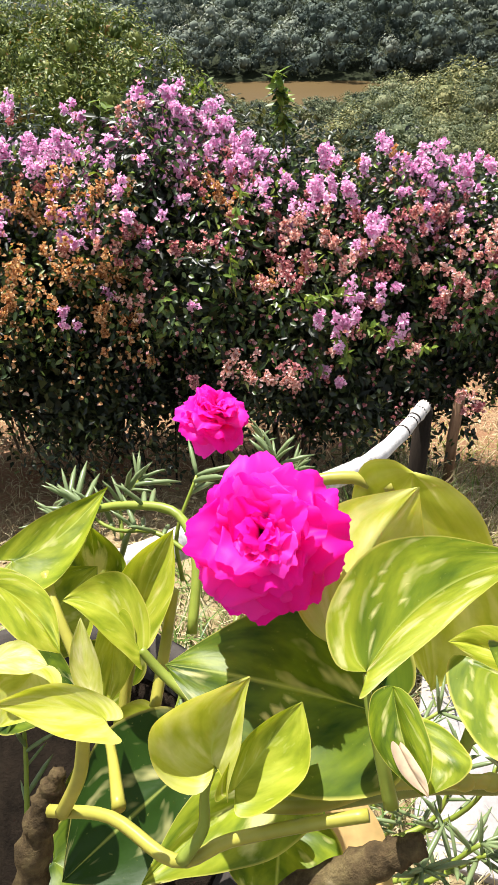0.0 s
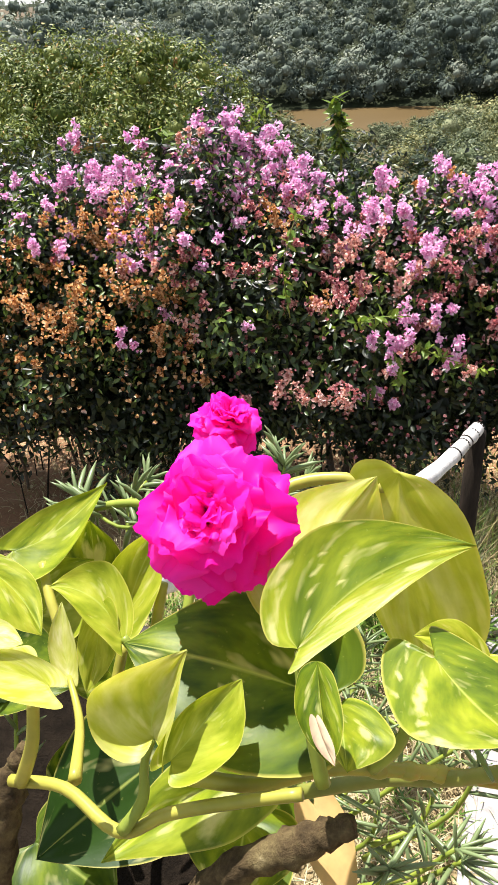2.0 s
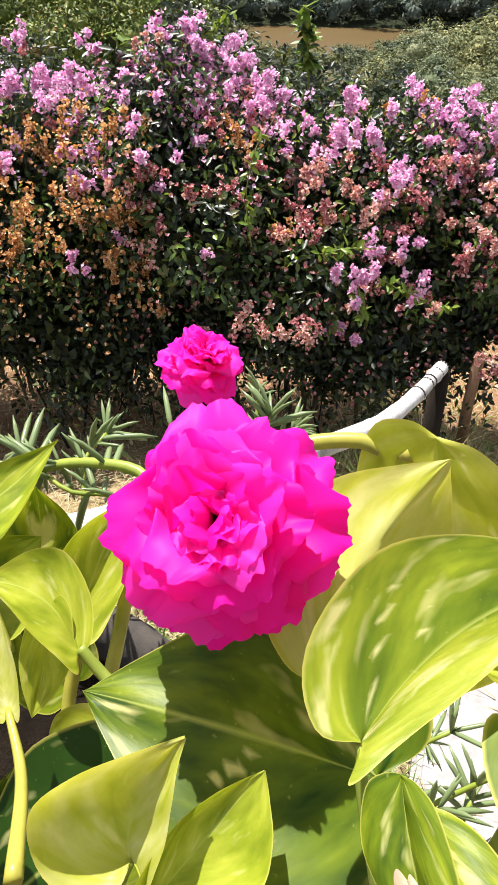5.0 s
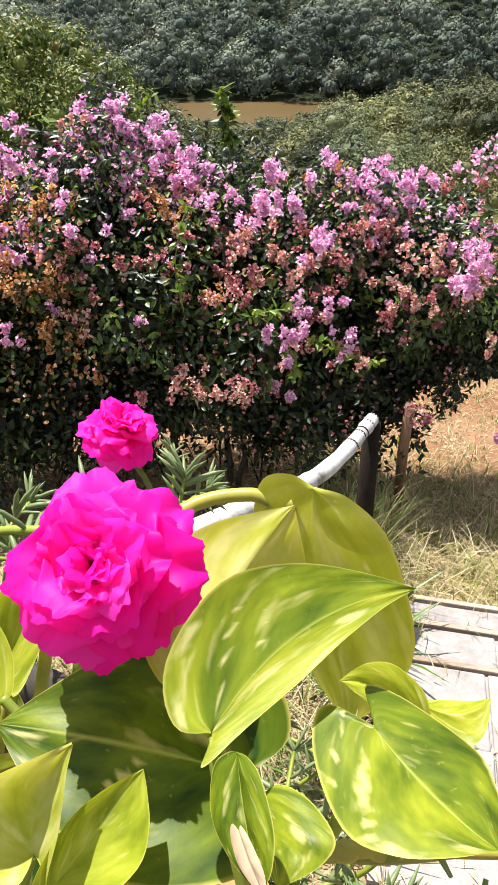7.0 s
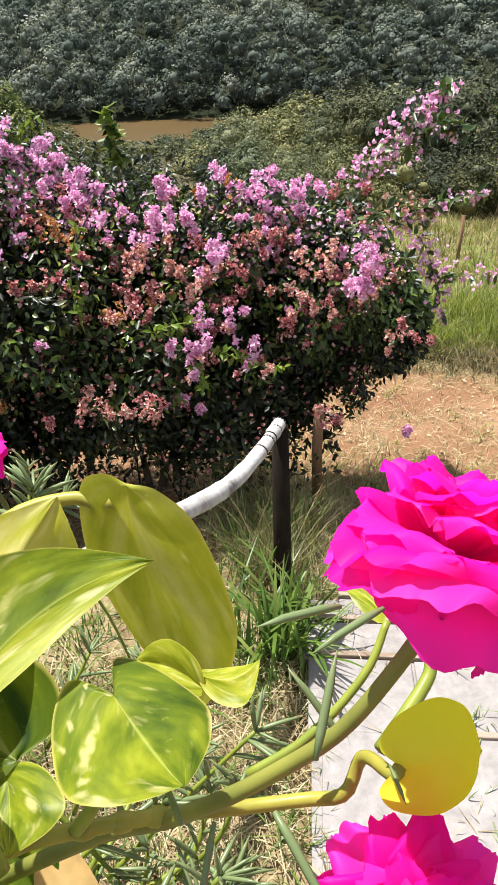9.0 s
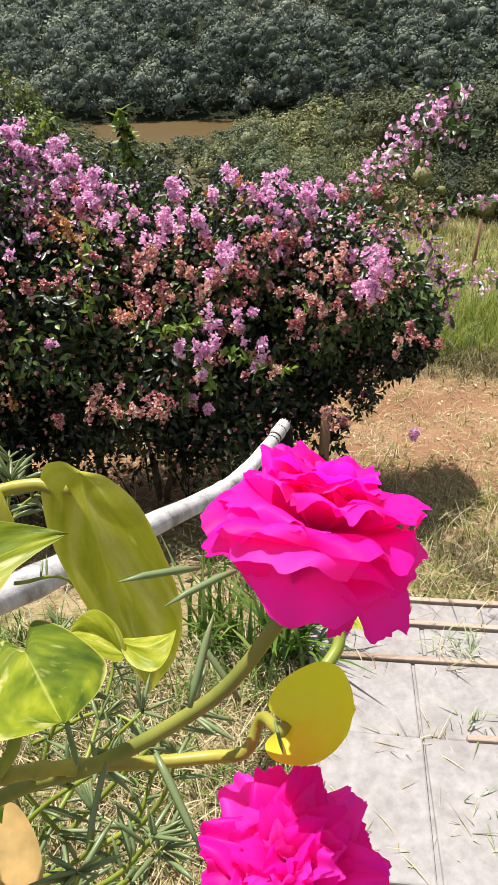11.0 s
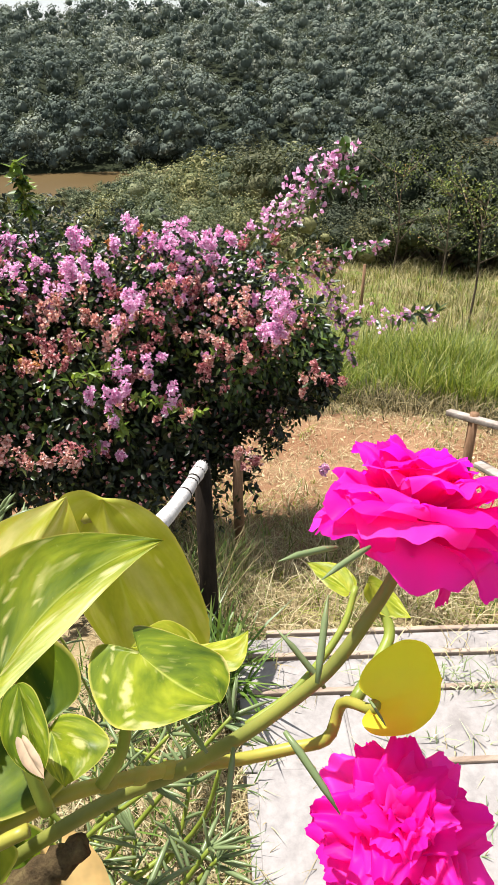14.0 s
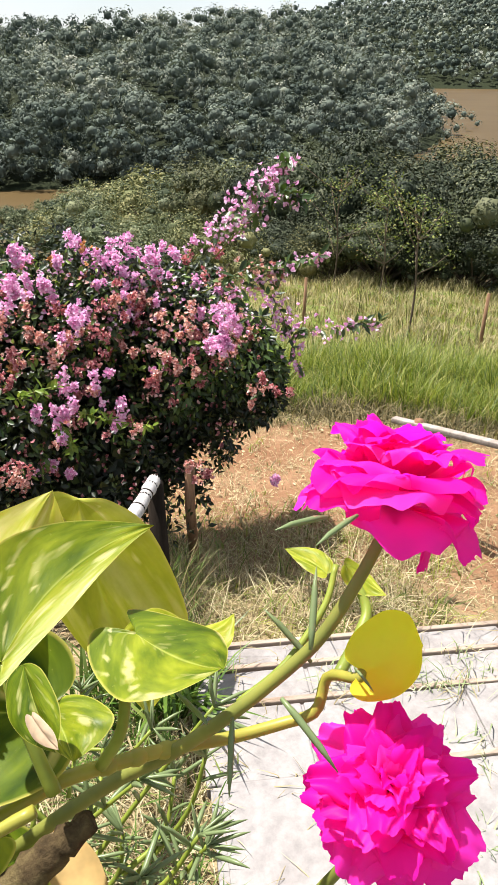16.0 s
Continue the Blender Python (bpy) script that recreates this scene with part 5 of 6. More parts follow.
def fold_leaf(base, mid, tip, ea, eb, lime, label="", lobe=0.16, bulge=0.10, spots=(), wave=0.03, lime_b=None, blunt=0.0):
    """A heart-shaped leaf bent along its midrib (base, mid, tip); its two halves are widest at the edge points ea and eb."""
    base, mid, tip, ea, eb = [Vector(p) for p in (base, mid, tip, ea, eb)]
    ctrl = mid * 2 - (base + tip) * 0.5
    NU, NV = 30, 18
    ln = (tip - base).length

    def rib(u):
        return base * (1 - u) ** 2 + ctrl * 2 * u * (1 - u) + tip * u * u
    edge = smooth_line([(0, 0, 0), (-lobe, 0.36, 0), (0.03 - 0.55 * lobe, 0.78, 0), (0.30, 1.0, 0), (0.60, 0.74 + 0.17 * blunt, 0), (0.84, 0.33 + 0.30 * blunt, 0), (1.0, 0, 0)], NU + 1)
    sides = [p - rib(0.30) for p in (ea, eb)]
    vs, uvs, fs, cream = [], [], [], []
    ph = rng.uniform(0, 6.28)
    for i in range(NU + 1):
        u, (along, across, _) = i / NU, edge[i]
        ax = (rib(min(u + 0.02, 1.0)) - rib(max(u - 0.02, 0.0))).normalized()
        for j in range(NV + 1):
            v = -1 + 2 * j / NV
            s, a = sides[0 if v < 0 else 1], abs(v)
            n = ax.cross(s).normalized() * (-1 if v < 0 else 1)
            w = s.length
            z = bulge * w * across * 4 * a * (1 - a) + wave * w * math.sin(5.5 * u + 2.6 * v + ph) * a ** 1.5 + 0.015 * w * math.sin(u * 22 - a * 6) * a * (1 - a) * 3
            vs.append(rib(u) + ax * ((along - u) * ln * a) + s * (a * across) + n * z)
            q = u + (along - u) * a
            uvs.append((q, v))
            vein = q - 0.42 * a * across
            spot = max([math.exp(-((vein - su + 0.42 * abs(sv)) / (0.7 * ru)) ** 2 - ((v - sv) / rv) ** 2) for su, sv, ru, rv in spots] or [0.0])
            cream.append(max(spot, 0.45 if a > 0.99 else 0.0))
    for i in range(NU):
        for j in range(NV):
            a = i * (NV + 1) + j
            fs.append((a, a + 1, a + NV + 2, a + NV + 1))
    me = raw_mesh("leaf", vs, fs)
    layer = me.uv_layers.new(name="UVMap")
    idx = np.empty(len(me.loops), np.int32)
    me.loops.foreach_get("vertex_index", idx)
    layer.data.foreach_set("uv", np.asarray(uvs, np.float32)[idx].ravel())
    tone = np.where(np.asarray(uvs)[:, 1] > 0.0, lime if lime_b is None else lime_b, lime)
    for nm, val in (("lime", tone), ("cream", np.array(cream))):
        at = me.attributes.new(nm, "FLOAT", "POINT")
        at.data.foreach_set("value", val.astype(np.float32))
    return link("leaf", me, M_POTHOS, pothos, label, smooth=True)


# the large leaf that hangs behind
fold_leaf((0.1060, 0.3110, 1.5080), (0.1130, 0.3050, 1.4400), (0.1270, 0.2850, 1.3720), (0.0830, 0.3330, 1.4500), (0.1500, 0.2670, 1.4540), 0.66, "large lime leaf seen from its underside", lobe=0.05, bulge=0.05, spots=[(0.15, 0.55, 0.03, 0.3), (0.3, 0.35, 0.02, 0.25), (0.22, 0.75, 0.02, 0.15)])
stalk("petiole", [(0.1000, 0.3170, 1.4950), (0.0930, 0.3270, 1.4870), (0.0780, 0.3330, 1.4890), (0.0480, 0.3300, 1.4840), (0.0150, 0.3000, 1.4720)], 0.0034, 0.0040, M_YSTEM, pothos)
# the broad variegated leaf in front; the darker green of its upper half takes in shade
fold_leaf((0.0601, 0.1587, 1.5504), (0.0843, 0.1800, 1.5609), (0.1150, 0.1884, 1.5658), (0.0640, 0.1875, 1.5700), (0.0815, 0.1665, 1.5545), 0.30, "broad variegated leaf with cream streaks", bulge=0.06, lobe=0.13, lime_b=0.46,
          spots=[(0.24, -0.5, 0.06, 0.35), (0.36, -0.3, 0.05, 0.25), (0.12, -0.85, 0.10, 0.2), (0.1, 0.25, 0.1, 0.25), (0.55, 0.9, 0.3, 0.12), (0.75, 0.45, 0.2, 0.25), (0.3, 0.35, 0.16, 0.10)])
stalk("petiole", [(0.0601, 0.1587, 1.5496), (0.0610, 0.1540, 1.5420), (0.0640, 0.1470, 1.5300), (0.0680, 0.1400, 1.5130)], 0.0009, 0.0024, M_STEM, pothos)
# pale leaf behind the flower
fold_leaf((0.0531, 0.1788, 1.5384), (0.0660, 0.2112, 1.5428), (0.0870, 0.2280, 1.5640), (0.0460, 0.2194, 1.5512), (0.0883, 0.2114, 1.5319), 0.72, "pale lime leaf curling upward", lobe=0.1, bulge=0.05)
# folded leaf with the cream patch
fold_leaf((0.1005, 0.1620, 1.5449), (0.1085, 0.1425, 1.5490), (0.1155, 0.1230, 1.5600), (0.0880, 0.1360, 1.5483), (0.1235, 0.1540, 1.5460), 0.30, "folded lime and green leaf with a cream patch", lobe=0.32, bulge=0.08, lime_b=0.20,
          spots=[(0.24, -0.6, 0.16, 0.30), (0.42, -0.8, 0.10, 0.25), (0.05, -0.8, 0.06, 0.3), (0.70, -0.95, 0.5, 0.12), (0.5, 0.97, 0.5, 0.08)])
stalk("petiole", [(0.1000, 0.1620, 1.5440), (0.0960, 0.1600, 1.5300), (0.0920, 0.1560, 1.5120), (0.0840, 0.1560, 1.4980)], 0.0018, 0.0022, M_STEM, pothos)
# small leaves behind it
fold_leaf((0.1256, 0.1892, 1.5087), (0.1153, 0.2027, 1.5065), (0.1032, 0.2139, 1.4979), (0.1182, 0.2041, 1.5162), (0.1128, 0.1981, 1.5024), 0.50, "small yellow-green folded leaf", lobe=0.06)
fold_leaf((0.1246, 0.1929, 1.5113), (0.1347, 0.1874, 1.5138), (0.1450, 0.1907, 1.5159), (0.1357, 0.1963, 1.5093), (0.1351, 0.1791, 1.5104), 0.52, "small yellow-green cupped leaf", lobe=0.1)
# withered leaf and lime leaf beside it
fold_leaf((0.0660, 0.1503, 1.5552), (0.0673, 0.1372, 1.5496), (0.0698, 0.1226, 1.5485), (0.0598, 0.1434, 1.5443), (0.0727, 0.1317, 1.5561), 0.20, "partly withered folded leaf", lobe=0.04)
fold_leaf((0.0657, 0.1350, 1.5505), (0.0679, 0.1280, 1.5504), (0.0706, 0.1210, 1.5510), (0.0651, 0.1304, 1.5477), (0.0700, 0.1262, 1.5528), 0.3, "brown withered leaf fold").data.materials[0] = M_DRYLEAF
fold_leaf((0.0719, 0.1531, 1.5320), (0.0735, 0.1427, 1.5319), (0.0742, 0.1316, 1.5328), (0.0681, 0.1453, 1.5305), (0.0875, 0.1392, 1.5380), 0.30, "small lime leaf beside the withered one", lobe=0.2, spots=[(0.4, 0.5, 0.2, 0.2)])
# dark leaf under the flower, whose shade is partly in its colour, and the lime leaf below it
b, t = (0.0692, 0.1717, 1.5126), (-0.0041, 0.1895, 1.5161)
heart_leaf(b, t, camera_face(b, 0.9), 0.066, 0.12, 0.14, 0.15, 0.0, label="deep green leaf, its tone deepened for the shade of the flower", spots=[(0.45, -0.25, 0.07, 0.30)])
fold_leaf((0.0214, 0.1436, 1.5158), (0.0309, 0.1530, 1.5222), (0.0423, 0.1622, 1.5320), (0.0245, 0.1517, 1.5282), (0.0422, 0.1421, 1.5236), 0.48, "bright lime curved leaf", lobe=0.2)
# folded pale leaf with an upright point
fold_leaf((0.0155, 0.1490, 1.5190), (0.0160, 0.1556, 1.5270), (0.0265, 0.1607, 1.5459), (-0.0021, 0.1491, 1.5373), (0.0244, 0.1463, 1.5314), 0.70, "pale folded leaf with an upright tip", lobe=0.22)
stalk("petiole", [(0.0155, 0.1490, 1.5188), (0.0123, 0.1455, 1.5110), (0.0114, 0.1402, 1.4999), (0.0045, 0.1357, 1.4894)], 0.0009, 0.0024, M_STEM, pothos)
# leaves to the side, farther back
fold_leaf((-0.0252, 0.2430, 1.4569), (-0.0402, 0.2555, 1.4716), (-0.0606, 0.2557, 1.4789), (-0.0382, 0.2352, 1.4743), (-0.0331, 0.2691, 1.4788), 0.50, "pale lime folded leaf")
stalk("petiole", [(-0.0254, 0.2447, 1.4577), (-0.0152, 0.2381, 1.4487), (-0.0010, 0.2285, 1.4425)], 0.0022, 0.0026, M_STEM, pothos)
fold_leaf((-0.1008, 0.3027, 1.4587), (-0.0774, 0.3141, 1.4653), (-0.0530, 0.3374, 1.4809), (-0.0900, 0.3193, 1.4740), (-0.0749, 0.2866, 1.4606), 0.36, "lime leaf with an upturned point")
fold_leaf((-0.0598, 0.3024, 1.4270), (-0.0620, 0.3176, 1.4411), (-0.0629, 0.3256, 1.4632), (-0.0756, 0.3104, 1.4498), (-0.0435, 0.3133, 1.4429), 0.32, "variegated upright leaf",
          spots=[(0.45, 0.0, 0.35, 0.7)])
fold_leaf((-0.0321, 0.2695, 1.4411), (-0.0271, 0.2866, 1.4577), (-0.0136, 0.3021, 1.4810), (-0.0391, 0.2801, 1.4676), (-0.0134, 0.2761, 1.4598), 0.52, "bright yellow-lime leaf")
fold_leaf((-0.0894, 0.2519, 1.4940), (-0.0731, 0.2464, 1.4843), (-0.0562, 0.2289, 1.4752), (-0.0724, 0.2244, 1.4883), (-0.0689, 0.2550, 1.4876), 0.46)
fold_leaf((-0.0410, 0.2149, 1.4658), (-0.0451, 0.2254, 1.4748), (-0.0475, 0.2371, 1.4875), (-0.0494, 0.2183, 1.4775), (-0.0366, 0.2193, 1.4783), 0.80, "small pale folded leaf")
fold_leaf((-0.0375, 0.2552, 1.4670), (-0.0388, 0.2425, 1.4513), (-0.0424, 0.2289, 1.4361), (-0.0472, 0.2416, 1.4562), (-0.0279, 0.2422, 1.4558), 0.54)
fold_leaf((-0.0164, 0.1543, 1.5347), (-0.0297, 0.1562, 1.5386), (-0.0481, 0.1518, 1.5461), (-0.0269, 0.1458, 1.5376), (-0.0279, 0.1598, 1.5440), 0.68, "pale crinkled leaf", wave=0.10)
fold_leaf((-0.0746, 0.2092, 1.4936), (-0.0642, 0.2120, 1.4934), (-0.0540, 0.2089, 1.4918), (-0.0672, 0.2173, 1.4961), (-0.0622, 0.2031, 1.4927), 0.78, "cream-white leaf")
b, t = (-0.0620, 0.2152, 1.4829), (-0.0747, 0.1950, 1.4715)
heart_leaf(b, t, camera_face(b, 0.4), 0.03, 0.4, 0.1, 0.7)
# darkest tone stands in for the shade under the upper leaves
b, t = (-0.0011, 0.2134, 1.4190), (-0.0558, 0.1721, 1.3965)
heart_leaf(b, t, camera_face(b, 0.6), 0.070, 0.15, 0.1, -0.25, label="large green leaf with shade in its dark colour")
b, t = (-0.0886, 0.2874, 1.4245), (-0.0570, 0.3061, 1.4516)
heart_leaf(b, t, camera_face(b, 0.4), 0.050, 0.3, 0.1, 0.40)
b, t = (-0.0996, 0.2570, 1.4164), (-0.0578, 0.2473, 1.4178)
heart_leaf(b, t, camera_face(b, 0.5), 0.050, 0.3, 0.1, 0.12)
b, t = (-0.0446, 0.2706, 1.3957), (-0.0697, 0.2835, 1.4174)
heart_leaf(b, t, camera_face(b, 0.4), 0.040, 0.3, 0.1, 0.30)
fold_leaf((0.0360, 0.1802, 1.4514), (0.0119, 0.1770, 1.4383), (-0.0163, 0.1541, 1.4332), (0.0120, 0.1865, 1.4530), (0.0351, 0.1575, 1.4447), 0.34, "variegated green and cream leaf",
          spots=[(0.25, -0.3, 0.2, 0.5), (0.3, 0.5, 0.25, 0.5)])
b, t = (0.0373, 0.1810, 1.4237), (0.0334, 0.1496, 1.4135)
heart_leaf(b, t, camera_face(b, 0.7), 0.05, 0.3, 0.1, 0.25)
b, t = (-0.0520, 0.2094, 1.3968), (-0.0506, 0.2213, 1.4152)
heart_leaf(b, t, camera_face(b, 0.4), 0.022, 0.2, 0.1, 0.12)
b, t = (-0.0230, 0.2427, 1.4085), (-0.0434, 0.2311, 1.3918)
heart_leaf(b, t, camera_face(b, 0.6), 0.03, 0.3, 0.1, 0.62)
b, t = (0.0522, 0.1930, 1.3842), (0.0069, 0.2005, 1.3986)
heart_leaf(b, t, camera_face(b, 0.7), 0.06, 0.2, 0.1, 0.14)
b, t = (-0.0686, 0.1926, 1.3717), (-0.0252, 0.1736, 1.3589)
heart_leaf(b, t, camera_face(b, 0.6), 0.06, 0.2, 0.1, 0.14)
# round yellow leaf and small leaves by the flower that leans out
fold_leaf((0.1752, 0.1453, 1.5162), (0.1871, 0.1437, 1.5188), (0.1944, 0.1382, 1.5277), (0.1843, 0.1519, 1.5345), (0.1774, 0.1296, 1.5183), 0.66, "round yellow leaf", lobe=0.26, bulge=0.12, blunt=1.0).data.materials[0] = M_YELLOW
fold_leaf((0.1923, 0.2028, 1.5128), (0.1885, 0.2121, 1.5143), (0.1810, 0.2223, 1.5161), (0.1946, 0.2130, 1.5173), (0.1838, 0.2070, 1.5147), 0.46, "small pointed lime leaf behind the flower stem", lobe=0.05)
fold_leaf((0.2004, 0.2031, 1.5161), (0.2074, 0.2005, 1.5084), (0.2133, 0.1881, 1.5057), (0.2120, 0.2063, 1.5088), (0.2011, 0.1945, 1.5072), 0.5, "small folded lime leaf behind the flower stem", lobe=0.08)
stalk("stem", [(0.2050, 0.1996, 1.5065), (0.2052, 0.1901, 1.5001), (0.1989, 0.1831, 1.4957), (0.1798, 0.1679, 1.4907)], 0.0022, 0.0026, M_STEM, pothos)
# vines
VINE = [(0.0264, 0.1455, 1.5048), (0.0468, 0.1495, 1.4967), (0.0694, 0.1558, 1.4974), (0.0914, 0.1584, 1.4944), (0.1120, 0.1605, 1.4900), (0.1318, 0.1621, 1.4840), (0.1520, 0.1600, 1.4850), (0.1638, 0.1557, 1.4910), (0.1700, 0.1590, 1.5030), (0.173, 0.1444, 1.5146), (0.1752, 0.1453, 1.5162)]
stalk("stem", VINE, 0.0028, 0.0019, M_YSTEM, pothos, "yellow vine stem", 40)
for at in smooth_line(VINE[2:5], 9)[3:8:2]:
    bm = bmesh.new()
    bmesh.ops.create_uvsphere(bm, u_segments=10, v_segments=8, radius=0.0034)
    for v in bm.verts:
        v.co = Vector(at) + Vector((v.co.x * 1.3, v.co.y, v.co.z * 0.85))
    part("node", bm, M_YSTEM, pothos)
stalk("stem", [(-0.0452, 0.1606, 1.4736), (-0.0215, 0.1541, 1.4812), (0.0017, 0.1384, 1.4843), (0.0195, 0.1395, 1.4943), (0.0437, 0.1404, 1.5019), (0.0617, 0.1400, 1.5078)], 0.0023, 0.0021, M_YSTEM, pothos, "", 26)
stalk("petiole", [(-0.0250, 0.1571, 1.5244), (-0.0293, 0.1557, 1.5034), (-0.0393, 0.1574, 1.4779)], 0.0021, 0.0026, M_YSTEM, pothos)
stalk("petiole", [(-0.0410, 0.2145, 1.4654), (-0.0302, 0.1923, 1.4647), (-0.0198, 0.1588, 1.4788)], 0.0012, 0.0026, M_YSTEM, pothos)
stalk("petiole", [(-0.0375, 0.2739, 1.4196), (-0.0422, 0.2554, 1.3913), (-0.0341, 0.2264, 1.3647)], 0.003, 0.003, M_YSTEM, pothos)
stalk("petiole", [(-0.0142, 0.2852, 1.4549), (-0.0183, 0.2706, 1.4323), (-0.0229, 0.2459, 1.4135)], 0.003, 0.003, M_YSTEM, pothos)
stalk("petiole", [(-0.0819, 0.2960, 1.4567), (-0.0741, 0.2788, 1.4486), (-0.0607, 0.2575, 1.4338)], 0.0026, 0.003, M_YSTEM, pothos)
# cut woody stems
def stump(pts, radii, label, knob=0.18):
    line = smooth_line(pts, 26)
    bm = bmesh.new()
    rad = np.interp(np.linspace(0, 1, 26), np.linspace(0, 1, len(radii)), radii)
    rad = rad * (1 + knob * np.sin(np.arange(26) * 1.9) * rng.uniform(0.2, 1.0, 26))
    tube(bm, line, list(rad), 16)
    for v in bm.verts:
        v.co += Vector(rng.normal(0, 1, 3)) * float(np.mean(radii)) * 0.07
    part("cut_stem", bm, M_STUMP, pothos, label)


stump([(0.0187, 0.1220, 1.4576), (0.0380, 0.1289, 1.4807), (0.0545, 0.1301, 1.4929), (0.0668, 0.1316, 1.5002), (0.0770, 0.1323, 1.5063)], [0.0058, 0.0054, 0.005, 0.0056, 0.0046, 0.003], "brown cut woody stem")
stump([(-0.0656, 0.1368, 1.3806), (-0.0613, 0.1546, 1.4176), (-0.0561, 0.1669, 1.4458), (-0.0505, 0.1743, 1.4609), (-0.0461, 0.1780, 1.4702)], [0.0062, 0.006, 0.0066, 0.0058, 0.0048, 0.0022], "thick brown woody stem with a broken end", 0.25)
b, t = (0.0650, 0.1935, 1.4138), (0.0818, 0.1550, 1.3982)
heart_leaf(b, t, camera_face(b, 0.4), 0.022, 0.3, 0.1, 0.3, 0.1, M_TAN, "dry tan leaf")

# ---- moss roses ----
rose = thing("moss_rose_plant", "moss rose plant with double magenta flowers and needle leaves", "flowering plant", (0.0431, 0.2779, 1.3369))
PETALS = []
for k in range(5):
    n_u, n_v = 12, 24
    vs, fs = [], []
    ph = rng.uniform(0, 6.28)
    for i in range(n_u + 1):
        u = i / n_u
        for j in range(n_v + 1):
            v = -1 + 2 * j / n_v
            w = 0.14 + 0.86 * math.sin(min(u / 0.72, 1.0) * math.pi / 2) ** 1.1 - 0.10 * max(0.0, (u - 0.72) / 0.28) ** 2
            ln = u * (1 - 0.42 * abs(v) ** 2.6 * u ** 3) - 0.06 * math.exp(-(v / 0.2) ** 2) * u ** 5
            ln += 0.020 * math.sin(v * 6 + ph) * u ** 4 + 0.012 * math.sin(v * 15 + 2 * ph) * u ** 7 + 0.012 * math.sin(v * 33 + 3 * ph) * u ** 10
            ruf = 0.05 * math.sin(v * 4.2 + ph) * u ** 2 + 0.045 * math.sin(v * 7.7 + 2.3 * ph) * u ** 3 + 0.018 * math.sin(v * 13 + ph) * u ** 5 + 0.24 * u * u - 0.42 * u ** 4
            cup = 0.13 * v * v * u
            vs.append((0.5 * w * v, ln, ruf + cup))
    for i in range(n_u):
        for j in range(n_v):
            a = i * (n_v + 1) + j
            fs.append((a, a + 1, a + n_v + 2, a + n_v + 1))
    me = raw_mesh("petal", vs, fs)
    me.materials.append(M_PETAL)
    me.polygons.foreach_set("use_smooth", [True] * len(me.polygons))
    PETALS.append(me)
RINGS = [(6, -2, 1.0, 1.1), (7, 14, 0.97, 1.0), (7, 30, 0.93, 0.95), (8, 45, 0.86, 0.85), (8, 59, 0.78, 0.75), (8, 70, 0.68, 0.62), (7, 79, 0.58, 0.5), (5, 86, 0.46, 0.42)]


petal_rng = np.random.default_rng(23)


def moss_rose(centre, axis, radius, label, rings=RINGS, spin=0.0, hang=()):
    """A double flower: a green cup with rings of ruffled petals and a tuft of stamens. centre: the base of the petals."""
    c, n = Vector(centre), Vector(axis).normalized()
    s = n.orthogonal().normalized()
    t = n.cross(s)
    bm = bmesh.new()
    tube(bm, [c - n * radius * 0.32, c - n * radius * 0.16, c + n * radius * 0.02], [radius * 0.08, radius * 0.15, radius * 0.12], 10)
    for a in (0.4, 3.4):
        e = s * math.cos(a) + t * math.sin(a)
        q = e.cross(n)
        vs = [bm.verts.new(c - n * radius * 0.22 + e * radius * x + q * radius * y - n * radius * z) for x, y, z in ((0.1, -0.16, 0), (0.1, 0.16, 0), (0.4, 0.13, -0.05), (0.72, 0, -0.1), (0.4, -0.13, -0.05))]
        bm.faces.new(vs)
    fl = part("flower", bm, M_STEM, rose, label)
    k = 0
    turns = [math.atan2(t.dot(Vector(h)), s.dot(Vector(h))) for h in hang]
    for ring, (count, lift, ln, wd) in enumerate([(len(hang), -48, 0.9, 0.85)] + list(rings)):
        for i in range(count):
            a = turns[i] if ring == 0 else spin + ring * 0.37 + 2 * math.pi * i / count + petal_rng.normal(0, 0.24)
            th = radians(lift + petal_rng.normal(0, 8.0))
            e = s * math.cos(a) + t * math.sin(a)
            along = e * math.cos(th) + n * math.sin(th)
            up = n * math.cos(th) - e * math.sin(th)
            side = along.cross(up)
            L = radius * ln * petal_rng.uniform(0.82, 1.12)
            Wd = radius * wd * petal_rng.uniform(0.9, 1.15)
            m = Matrix((side * Wd, along * L, up * L)).transposed().to_4x4()
            m.translation = c + e * radius * 0.05 + n * radius * 0.045 * ring
            ob = new("petal", PETALS[k % 5])
            ob.parent = fl
            ob.matrix_basis = m
            k += 1
    bm = bmesh.new()
    for i in range(20):
        d = (n + (s * petal_rng.normal() + t * petal_rng.normal()) * 0.28).normalized()
        p0, p1 = c + n * radius * 0.1, c + n * radius * 0.1 + d * radius * petal_rng.uniform(0.36, 0.58)
        tube(bm, [p0, p1, p1 + d * radius * 0.05], [radius * 0.012, radius * 0.012, radius * 0.03], 5)
    st = part("stamen_tuft", bm, M_STAMEN, None, "orange stamens", smooth=True)
    st.parent = fl
    return fl


def fix_children(fl):
    """Petals are laid in the world; take the parents' places off."""
    off = Matrix.Translation(rose.matrix_basis.translation + fl.matrix_basis.translation).inverted()
    for ch in fl.children:
        ch.matrix_basis = off @ ch.matrix_basis


